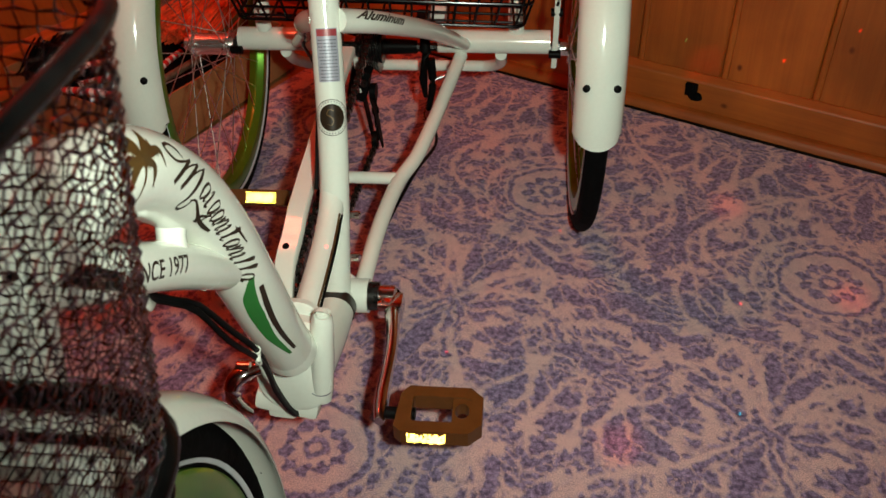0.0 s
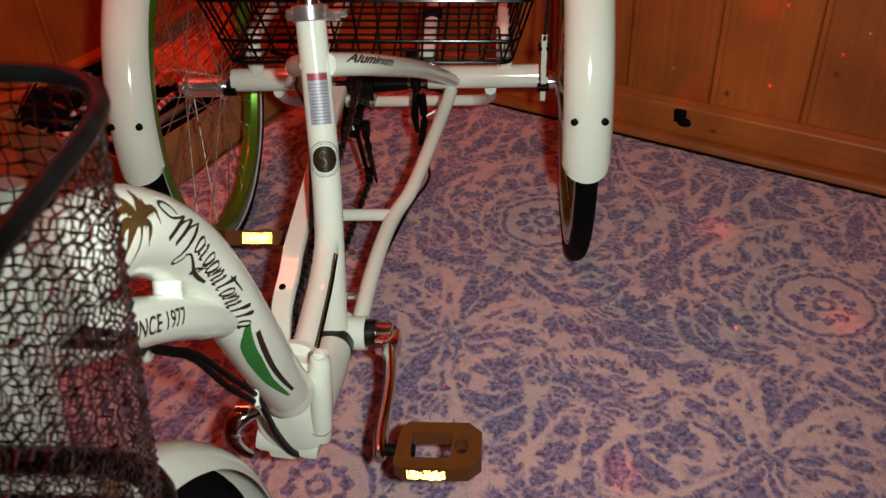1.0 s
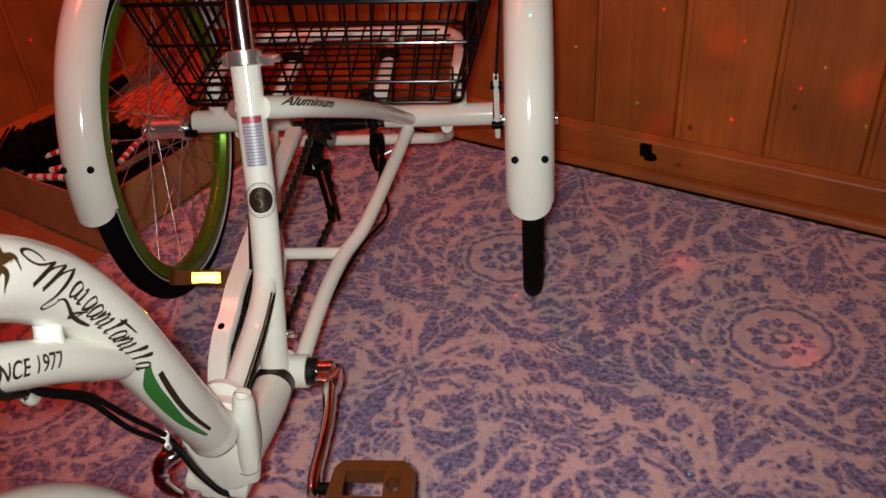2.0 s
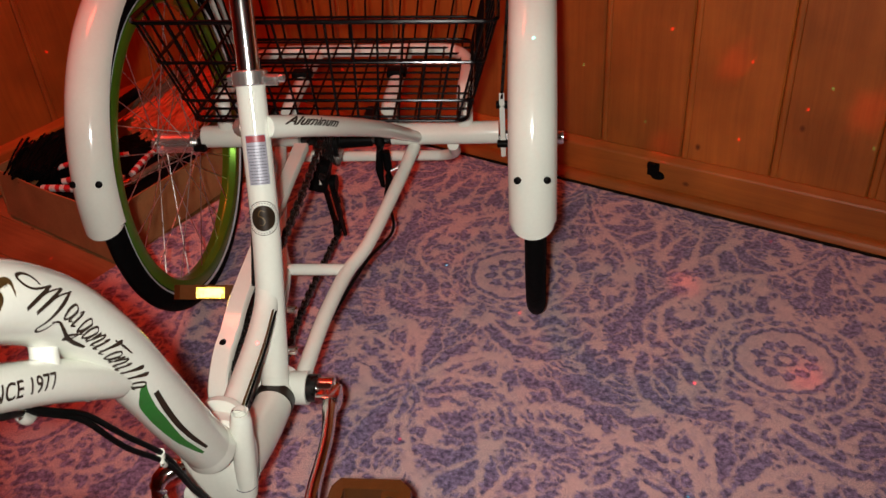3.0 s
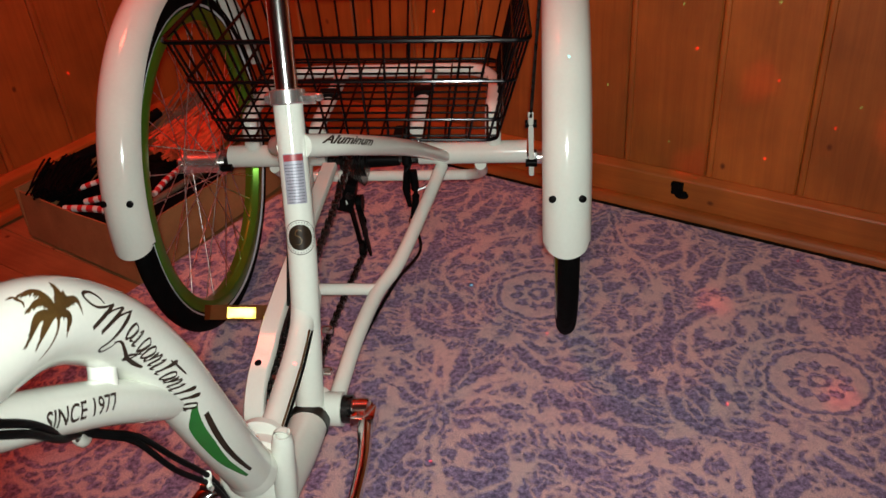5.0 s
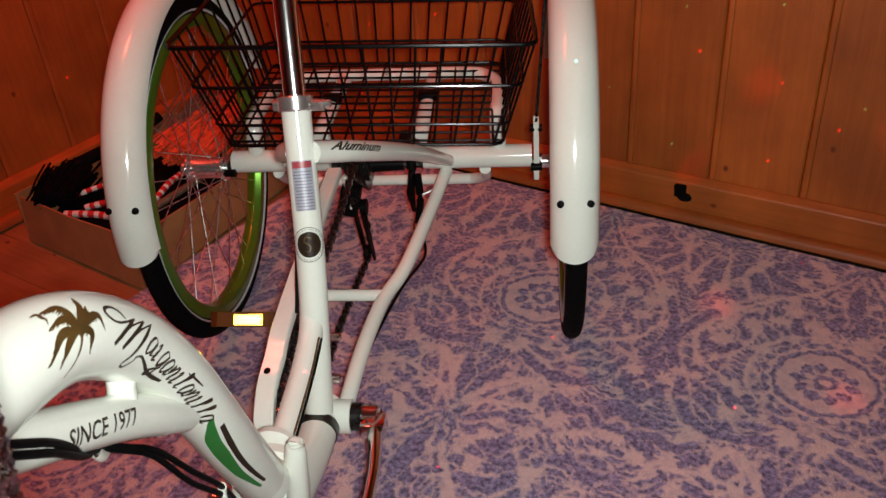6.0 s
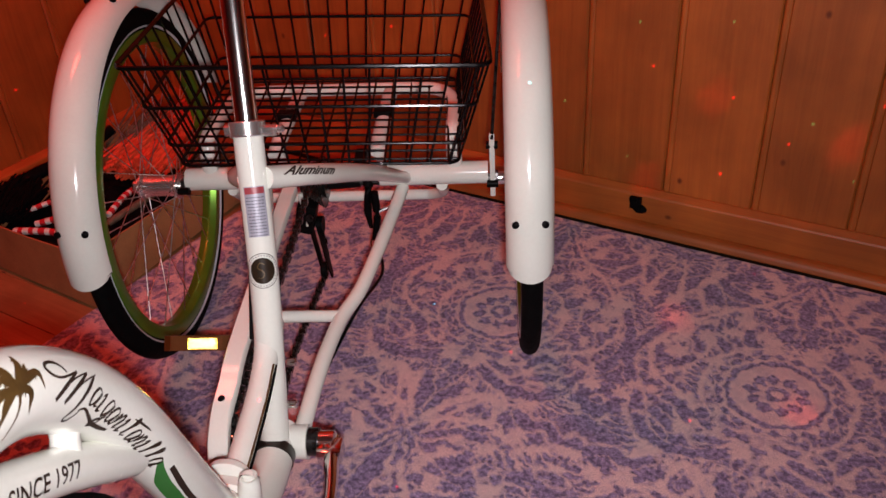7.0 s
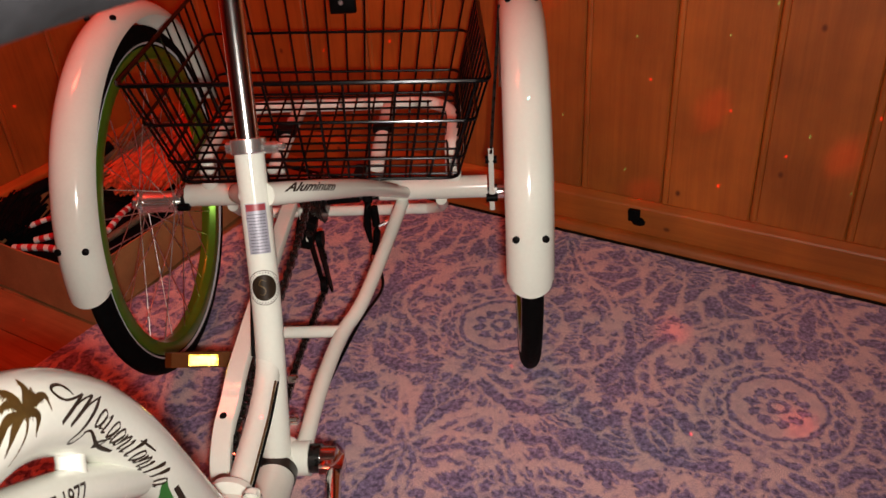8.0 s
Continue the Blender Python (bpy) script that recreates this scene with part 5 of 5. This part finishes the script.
for p, big in (((-0.024, -0.947, 0.586), 1.25), ((0.004, -0.852, 0.424), 0.75)):
    loop = [(-0.004, 0.011), (-0.010, 0.004), (-0.009, -0.006), (-0.002, -0.011), (0.006, -0.009), (0.0095, -0.001), (0.006, 0.006), (0.000, 0.012), (0.001, 0.020)]
    tp("cable_clip", sweep([(p[0] + 0.25 * big * a, p[1] - 0.75 * big * a, p[2] + 0.7 * big * a + 0.7 * big * b) for a, b in loop], [0.0030 * big, 0.0034 * big, 0.0036 * big, 0.0034 * big, 0.0034 * big, 0.0034 * big, 0.0036 * big, 0.0046 * big, 0.0052 * big], 12, flat=1.3), WHITE, label="white plastic cable clip")


# ---- front end: fork, stem, handlebar and mesh basket ----
CROWN = Vector((0, -1.132, 0.672))
for side in (-1, 1):
    tp("fork_leg", sweep([(side * 0.030, CROWN.y - 0.004, CROWN.z), (side * 0.052, CROWN.y - 0.022, CROWN.z - 0.03), (side * 0.056, -1.178, 0.52), (side * 0.057, -1.214, 0.38), (side * 0.058, FRONT.y, FRONT.z)], [0.015, 0.0155, 0.0145, 0.012, 0.009], 16), WHITE, label="white fork leg")
    tp("fork_nut", lathe([(-0.007, 0.002), (-0.007, 0.013), (0.007, 0.013), (0.007, 0.002)], (side * 0.072, FRONT.y, FRONT.z), n=6), CHROME)
tp("fork_crown", box((0.085, 0.036, 0.028), CROWN + Vector((0, -0.004, 0.002)), Matrix.Rotation(radians(20), 3, "X"), bevel=0.009), WHITE)
tp("front_axle", rod((-0.075, FRONT.y, FRONT.z), (0.075, FRONT.y, FRONT.z), 0.005), STEEL)
tp("stem", sweep([(0, -1.072, 0.795), (0, -1.040, 0.880), (0, -1.042, 0.920), (0, -1.075, 0.950), (0, -1.120, 0.955)], 0.0135, 18, up=(1, 0, 0)), CHROME, label="chrome handlebar stem")
BAR = [(0.0, -1.120, 0.955), (0.045, -1.145, 0.960), (0.105, -1.215, 0.985), (0.150, -1.243, 1.003), (0.172, -1.225, 1.008), (0.180, -1.190, 1.006)]
tp("handlebar", sweep([(-x, y, z) for x, y, z in BAR[:0:-1]] + BAR, 0.0108, 16), CHROME, label="chrome swept handlebar")
for side in (-1, 1):
    tp("grip", sweep([(side * 0.176, -1.205, 1.0075), (side * 0.1855, -1.176, 1.0045), (side * 0.193, -1.150, 1.0025), (side * 0.204, -1.116, 0.9995), (side * 0.222, -1.070, 0.9955), (side * 0.224, -1.065, 0.9955)], [0.0150, 0.0160, 0.0160, 0.0160, 0.0165, 0.012], 20), GRIPRUBBER, label="dark grey rubber grip")

BZ0, BZ1 = 0.700, 0.886
BX0, BX1, BYB0, BYB1, BYF0, BYF1 = 0.104, 0.127, -1.155, -1.140, -1.345, -1.375


def mesh_corner(k, f):
    x = BX0 + (BX1 - BX0) * f
    y = (BYB0 + (BYB1 - BYB0) * f) if k in (1, 2) else (BYF0 + (BYF1 - BYF0) * f)
    return Vector(((x if k in (2, 3) else -x), y, BZ0 + (BZ1 - BZ0) * f))


def mesh_loop(f):
    pts = []
    for k in range(4):
        c, p, n = mesh_corner(k, f), mesh_corner((k + 3) % 4, f), mesh_corner((k + 1) % 4, f)
        a, b = (p - c).normalized(), (n - c).normalized()
        for t in np.linspace(0, 1, 8):
            pts.append(tuple(c + a * 0.040 * (1 - t) ** 2 + b * 0.040 * t ** 2))
    pts.append(pts[0])
    return pts


def woven(f0, f1, across=0.0052, down=0.0048, radius=0.00037):
    """Wire mesh: thin uprights and flat hoops that twist one way and the other as they pass over and under."""
    verts, faces = [], []
    uneven = np.random.default_rng(8)
    rows = int((BZ1 - BZ0) * (f1 - f0) / down)
    base_loop = np.array(mesh_loop(f0))
    n = 2 * int(np.linalg.norm(np.diff(base_loop, axis=0), axis=1).sum() / across / 2)
    grid = []
    for j in range(rows + 1):
        loop = np.array(mesh_loop(f0 + (f1 - f0) * j / rows))
        length = np.concatenate([[0], np.cumsum(np.linalg.norm(np.diff(loop, axis=0), axis=1))])
        at = np.linspace(0, length[-1], n, endpoint=False)
        grid.append(np.stack([np.interp(at, length, loop[:, k]) for k in range(3)], -1))
    grid = np.array(grid) + uneven.normal(0, 0.00009, (rows + 1, n, 3))
    t = np.roll(grid, -1, axis=1) - np.roll(grid, 1, axis=1)
    t /= np.linalg.norm(t, axis=2)[:, :, None]
    out = np.stack([t[:, :, 1], -t[:, :, 0], np.zeros(t.shape[:2])], -1)
    weave = np.where((np.arange(rows + 1)[:, None] + np.arange(n)[None, :]) % 2, 1.0, -1.0)[:, :, None] * radius * 2.4
    up = np.array((0.0, 0.0, 1.0))

    def strand(path, normal, second, closed, broad):
        k0, m = len(verts), len(path)
        for i, (p, q, w) in enumerate(zip(path, normal, second)):
            lean = (1 if i % 2 else -1) * uneven.normal(0.75, 0.2) if broad else 0.0
            c, e = math.cos(lean), math.sin(lean)
            flat, thin = (c * w + e * q) * (0.00066 if broad else radius), (c * q - e * w) * (0.00024 if broad else radius)
            for r in (thin, flat, -thin, -flat):
                verts.append(tuple(p + r))
        for i in range(m if closed else m - 1):
            for k in range(4):
                c, e = k0 + 4 * i, k0 + 4 * ((i + 1) % m)
                faces.append((c + k, c + (k + 1) % 4, e + (k + 1) % 4, e + k))

    for j in range(rows + 1):
        strand(grid[j] + out[j] * weave[j], out[j], np.repeat(up[None], n, 0), True, True)
    for i in range(n):
        strand(grid[:, i] - out[:, i] * weave[:, i], out[:, i], t[:, i], False, False)
    return verts, faces


front_basket = tp("front_basket", sweep(mesh_loop(1.0), 0.0030, 12, raw=True, caps=False), BLACKWIRE, label="black fine wire mesh handlebar basket")
part("mesh_wall", woven(0.0, 1.0), MESHWIRE, front_basket, "fine shiny black wire mesh", soft=False).data.shade_smooth()
for f, r in ((0.0, 0.0024), (0.13, 0.0060)):
    part("hoop", sweep(mesh_loop(f), r, 12, raw=True, caps=False, up=(0, 0, 1), flat=0.9), BLACKWIRE, front_basket)
floor_wires = []
hx, hy, cy = BX0 - 0.001, (BYB0 - BYF0) / 2 - 0.001, (BYB0 + BYF0) / 2
for i in range(-13, 14):
    for wide_way in (True, False):
        c = i / 14 * (hy if wide_way else hx)
        inset = max(0.0, abs(c) - ((hy if wide_way else hx) - 0.034)) ** 2 / 0.034
        e = (hx if wide_way else hy) - inset
        if wide_way:
            floor_wires.append(rod((-e, cy + c, BZ0), (e, cy + c, BZ0), 0.0005, 4))
        else:
            floor_wires.append(rod((c, cy - e, BZ0 + 0.001), (c, cy + e, BZ0 + 0.001), 0.0005, 4))
part("mesh_floor", joined(*floor_wires), MESHWIRE, front_basket)
part("basket_bracket", box((0.10, 0.016, 0.05), (0, -1.128, 0.845), bevel=0.004), BLACK, front_basket, "black basket bracket")

# ---- the box of party things beside the wheel ----
NEAR = Vector((-0.553, 0.050, 0))
EA, EB = Vector((-0.875, 0.484, 0)), Vector((0.41, 0.912, 0))
LA, LB, HB = 0.42, 0.52, 0.118
FLOORZ = 0.0005


def in_box(a, b, z):
    return NEAR + EA * a + EB * b + Vector((0, 0, FLOORZ + z))


def card(a0, b0, a1, b1, z0, z1, lean=0.0, thick=0.004, wave=0.002):
    """One cardboard side as a slightly bowed double skin."""
    p, q = in_box(a0, b0, 0), in_box(a1, b1, 0)
    along = (q - p).normalized()
    out = Vector((along.y, -along.x, 0))
    verts, faces = [], []
    n, m = 14, 4
    for layer in (0, 1):
        for i in range(n + 1):
            for j in range(m + 1):
                t, h = i / n, j / m
                v = p.lerp(q, t) + out * (layer * thick + lean * h + wave * math.sin(3.1 * t + 2 * h) * h) + Vector((0, 0, z0 + (z1 - z0) * h + 0.002 * h * math.sin(9 * t + a0 * 20)))
                verts.append(tuple(v))
    lay = (n + 1) * (m + 1)
    for i in range(n):
        for j in range(m):
            a = i * (m + 1) + j
            faces.append((a, a + 1, a + m + 2, a + m + 1))
            faces.append((lay + a, lay + a + m + 1, lay + a + m + 2, lay + a + 1))
    for i in range(n):
        for j in (0, m):
            a = i * (m + 1) + j
            faces.append((a, a + m + 1, a + m + 1 + lay, a + lay))
    for i in (0, n):
        for j in range(m):
            a = i * (m + 1) + j
            faces.append((a, a + 1, a + 1 + lay, a + lay))
    return verts, faces


carton = thing("cardboard_box", "open shallow brown cardboard box full of party things", "box", tuple(in_box(LA / 2, LB / 2, 0)))
cp = carton.location.copy()


def bp(name, shape, mat, label="", soft=True, parent=None):
    ob = part(name, shape, mat, parent or carton, label, soft)
    if parent is None:
        ob.location = -cp
    return ob


bp("side", card(0, LB, 0, 0, 0, HB, 0.003), CARD)
bp("side", card(0, 0, LA, 0, 0, HB, 0.010), CARD)
bp("side", card(LA, 0, LA, LB, 0, HB + 0.01, 0.006), CARD)
bp("side", card(LA, LB, 0, LB, 0, HB, 0.004), CARD)
bp("bottom", ([tuple(in_box(a, b, z)) for z in (0.001, 0.005) for a, b in ((0, 0), (LA, 0), (LA, LB), (0, LB))], [(0, 1, 2, 3), (4, 5, 6, 7), (0, 1, 5, 4), (1, 2, 6, 5), (2, 3, 7, 6), (3, 0, 4, 7)]), CARD, soft=False)


def heap(a0, a1, b0, b1, z, rough, seed):
    """A crumpled cloth: a bumpy closed sheet."""
    n, m = 26, 26
    verts, faces = [], []
    for layer in (1, 0):
        for i in range(n + 1):
            for j in range(m + 1):
                s, t = i / n, j / m
                edge = min(s, 1 - s, t, 1 - t)
                p = in_box(a0 + (a1 - a0) * s, b0 + (b1 - b0) * t, 0)
                nz = noise.noise(Vector((p.x * 11 + seed, p.y * 11, 0))) + 0.5 * noise.noise(Vector((p.x * 27, p.y * 27 + seed, 0)))
                top = (z + rough * nz) * min(1, (edge * 5) ** 0.5) if layer else 0.0
                verts.append((p.x, p.y, FLOORZ + 0.006 + max(0.0, top)))
    lay = (n + 1) * (m + 1)
    for i in range(n):
        for j in range(m):
            a = i * (m + 1) + j
            faces.append((a, a + m + 1, a + m + 2, a + 1))
            faces.append((lay + a, lay + a + 1, lay + a + m + 2, lay + a + m + 1))
    return verts, faces


tagged(part("cloth", heap(0.01, LA - 0.01, 0.01, LB - 0.01, 0.072, 0.035, 3.0), CLOTH), "crumpled black cloth filling the box", "cloth")


def striped_stick(name, a, b, bend, radius=0.0085, count=12, label="red and white striped cloth stick"):
    """A padded stick of alternating red and white bands."""
    a, b = Vector(a), Vector(b)
    mid = (a + b) / 2 + Vector(bend)
    path = smooth_path([a, mid, b], 0.004)
    root = thing(name, label, "party decoration", tuple(a), "striped sticks in the box")
    place = root.location.copy()
    cut = np.linspace(0, len(path) - 1, count + 1).astype(int)
    for k in range(count):
        piece = path[cut[k]:cut[k + 1] + 1]
        if len(piece) < 2:
            continue
        ob = part("band", sweep(piece, radius * (1 + 0.03 * (k % 2)), 12, raw=True), REDCLOTH if k % 2 else WHITECLOTH, root)
        ob.location = -place
    return root


striped_stick("striped_stick", in_box(0.245, 0.018, 0.112), in_box(0.085, 0.068, 0.114), (0, 0, 0.006), 0.0078, 12)
striped_stick("striped_stick", in_box(0.225, 0.060, 0.112), in_box(0.100, 0.140, 0.112), (0.004, 0, 0.012), 0.0072, 11)
striped_stick("striped_stick", in_box(0.300, 0.050, 0.112), in_box(0.170, 0.215, 0.120), (-0.008, 0, 0.012), 0.0058, 17)
striped_stick("striped_stick", in_box(0.085, 0.150, 0.120), in_box(0.115, 0.270, 0.124), (0.0, 0, 0.006), 0.0070, 12)


def bundle(name, start, end, spread0, spread1, count, radius, mat, label, category, seed):
    rng = random.Random(seed)
    start, end = Vector(start), Vector(end)
    d = (end - start).normalized()
    sx = d.cross(Vector((0, 0, 1))).normalized()
    sz = sx.cross(d)
    pieces = []
    for _ in range(count):
        u, v = rng.gauss(0, 0.45), rng.gauss(0, 0.4)
        u2, v2 = u + rng.gauss(0, 0.25), v + rng.gauss(0, 0.25)
        t0, t1 = rng.uniform(0, 0.12), rng.uniform(0.72, 1.0)
        p = start.lerp(end, t0) + sx * u * spread0[0] + sz * v * spread0[1]
        q = start.lerp(end, t1) + sx * u2 * spread1[0] + sz * v2 * spread1[1]
        mid = (p + q) / 2 + sx * rng.gauss(0, 0.004) + sz * rng.gauss(0, 0.004)
        pieces.append(sweep([p, mid, q], radius * rng.uniform(0.7, 1.3), 5, step=0.05))
    root = thing(name, label, category, tuple(start))
    ob = part("bristles", joined(*pieces), mat, root)
    ob.location = -root.location
    return root


broom = bundle("straw_broom", in_box(0.115, 0.255, 0.165), in_box(0.150, 0.570, 0.195), (0.078, 0.026), (0.046, 0.022), 560, 0.0027, STRAW, "orange-red straw broom head lying in the box", "broom", 4)
for t in (0.45, 0.75):
    c = in_box(0.115, 0.255, 0.165).lerp(in_box(0.150, 0.570, 0.195), t)
    ob = part("binding", sweep([c + Vector((0.052 * math.cos(a), 0.018 * math.cos(a), 0.026 * math.sin(a))) for a in np.linspace(0, 6.28, 24)], 0.0022, 6, raw=True), STRAW, broom)
    ob.location = -broom.location
bundle("twig_bundle", in_box(0.235, 0.300, 0.150), in_box(0.175, 0.480, 0.235), (0.05, 0.02), (0.09, 0.05), 46, 0.0014, TWIG, "loose bundle of dry brown twigs", "twigs", 9)
bundle("black_fur_mop", in_box(0.300, 0.020, 0.125), in_box(0.370, 0.150, 0.135), (0.044, 0.018), (0.046, 0.024), 420, 0.0026, CLOTH, "black shaggy fur tail hanging over the box", "costume tail", 12)
tail = thing("black_scarf", "black soft scarf lying along the box edge", "scarf", tuple(in_box(0.37, 0.10, 0.12)))
ob = part("scarf", sweep([in_box(0.365, 0.080, 0.140), in_box(0.350, 0.180, 0.150), in_box(0.300, 0.260, 0.170), in_box(0.270, 0.360, 0.200)], [0.018, 0.015, 0.015, 0.012], 12), CLOTH, tail)
ob.location = -tail.location
brush_thing = thing("brush_stick", "dark brown stick with a copper ferrule", "stick", tuple(in_box(0.01, 0.16, 0.13)))
for nm, shape, mat in (("handle", sweep([in_box(0.045, 0.115, 0.130), in_box(0.012, 0.330, 0.150), in_box(-0.01, 0.470, 0.168)], [0.008, 0.0085, 0.007], 12), TWIG),
                       ("ferrule", sweep([in_box(0.064, 0.062, 0.126), in_box(0.050, 0.105, 0.129), in_box(0.045, 0.118, 0.130)], [0.0065, 0.0095, 0.0095], 14), COPPER)):
    ob = part(nm, shape, mat, brush_thing)
    ob.location = -brush_thing.location

# a scorched cable outlet in the base board
out_u = (Vector((0.594, 0.290, 0)) - KEY).dot(ALONG)
outlet = thing("cable_outlet", "small black cable outlet on the pine baseboard", "outlet", tuple(at_wall(out_u, 0.021, 0.062)))
for nm, size, off in (("outlet_box", (0.026, 0.010, 0.030), (0.008, 0.004, 0.006)), ("cover", (0.018, 0.006, 0.012), (0.012, 0.010, 0.016))):
    part(nm, box(size, off, bevel=0.003), BLACK, outlet, place=WALLTURN.to_4x4())
lump_v, lump_f = [], []
for j in range(9):
    for i in range(20):
        a, b = 2 * math.pi * i / 20, math.pi * (j / 8 - 0.5)
        k = 1 + 0.35 * noise.noise(Vector((3 * math.cos(a), 3 * math.sin(a), 2 * b)))
        lump_v.append((-0.002 + 0.016 * k * math.cos(b) * math.cos(a), 0.001 + 0.006 * k * math.cos(b) * math.sin(a), -0.010 + 0.010 * k * math.sin(b)))
for j in range(8):
    for i in range(20):
        lump_f.append((j * 20 + i, j * 20 + (i + 1) % 20, (j + 1) * 20 + (i + 1) % 20, (j + 1) * 20 + i))
part("scorched_lump", (lump_v, lump_f), CLOTH, outlet, "black scorched lump", place=WALLTURN.to_4x4())

# ---- the party light under the ceiling, whose fine beams dot the room ----
party = thing("party_light", "small black ceiling party light with three pierced heads", "party light", (0.40, -1.80, HIGH))
part("mount", box((0.62, 0.17, 0.018), (0.10, 0, -0.0095), bevel=0.004), BLACK, party)


def pierced_head(parent, centre, r, targets, hole, nu=160, nv=80):
    """A closed round shell with a tiny hole towards each place that it lights."""
    verts, faces, holes = [], [], {}
    origin = Vector(parent.location) + Vector(centre)
    for x, y, z in targets:
        d = (Vector((x, y, z)) - origin).normalized()
        u, v = (math.atan2(d.y, d.x) % (2 * math.pi)) / (2 * math.pi) * nu, (math.asin(d.z) / math.pi + 0.5) * nv
        holes[int(u), int(v)] = (u, v)

    def at(u, v):
        a, b = 2 * math.pi * u / nu, math.pi * (v / nv - 0.5)
        return (centre[0] + r * math.cos(b) * math.cos(a), centre[1] + r * math.cos(b) * math.sin(a), centre[2] + r * math.sin(b))

    for i in range(nu):
        for j in range(nv):
            k = len(verts)
            verts += [at(i, j), at(i + 1, j), at(i + 1, j + 1), at(i, j + 1)]
            if (i, j) in holes:
                cu, cv = holes[i, j]
                du, dv = hole / (2 * math.pi * r / nu) / math.cos(math.pi * (cv / nv - 0.5)), hole / (math.pi * r / nv)
                cu, cv = min(max(cu, i + 1.1 * du), i + 1 - 1.1 * du), min(max(cv, j + 1.1 * dv), j + 1 - 1.1 * dv)
                verts += [at(cu - du, cv - dv), at(cu + du, cv - dv), at(cu + du, cv + dv), at(cu - du, cv + dv)]
                faces += [(k + m, k + (m + 1) % 4, k + 4 + (m + 1) % 4, k + 4 + m) for m in range(4)]
            else:
                faces.append((k, k + 1, k + 2, k + 3))
    return part("pierced_head", (verts, faces), BLACK, parent, soft=False)


def on_board(u, z):
    return tuple(at_wall(u, 0.0, z))


# where the dots fall: along the panelled wall and up it, then on the rug and floor
RED_DOTS = [on_board(u, z) for u, z in ((0.145, 0.381), (0.308, 0.167), (0.312, 0.342), (0.581, 0.367), (-0.500, 0.385), (-0.706, 0.337), (-0.759, 0.141), (-0.620, 0.117), (0.226, 0.610), (0.430, 0.260))]
RED_DOTS += [(0.312, -0.107, 0), (-0.047, -0.385, 0), (0.127, -0.430, 0), (0.823, 0.134, 0), (-0.240, 0.150, 0), (-0.907, 0.602, 0.273), (-0.726, 0.076, 0), (-0.794, 0.350, 0.158), (0.610, -0.290, 0), (-0.331, -0.02, 0.668)]
CYAN_DOTS = [on_board(u, z) for u, z in ((-0.047, 0.272), (0.148, 0.309), (0.110, 0.468), (0.294, 0.491), (0.467, 0.310), (0.103, 0.165), (-0.731, 0.222), (0.372, 0.560), (0.560, 0.205))]
CYAN_DOTS += [(0.292, 0.317, 0), (0.459, 0.322, 0), (0.159, 0.047, 0), (0.564, -0.527, 0), (-0.215, 0.020, 0)]
RED_GLOWS = [(0.793, -0.265, 0), (0.630, 0.003, 0), (0.411, -0.587, 0)] + [on_board(u, z) for u, z in ((0.275, 0.332), (0.150, 0.150), (0.536, 0.301), (-0.074, 0.520))]
for dx, watts, colour, targets, hole, bulb in ((-0.09, 1300.0, (1.0, 0.02, 0.03), RED_DOTS, 0.000075, 0.0), (0.09, 850.0, (0.06, 1.0, 0.85), CYAN_DOTS, 0.00007, 0.0), (0.29, 150.0, (1.0, 0.03, 0.03), RED_GLOWS, 0.0008, 0.0006)):
    pierced_head(party, (dx, 0, -0.105), 0.088, targets, hole, *((160, 80) if bulb == 0 else (56, 28)))
    lamp("beam_lamp", "POINT", (0.40 + dx, -1.80, HIGH - 0.105), watts, colour, bulb)
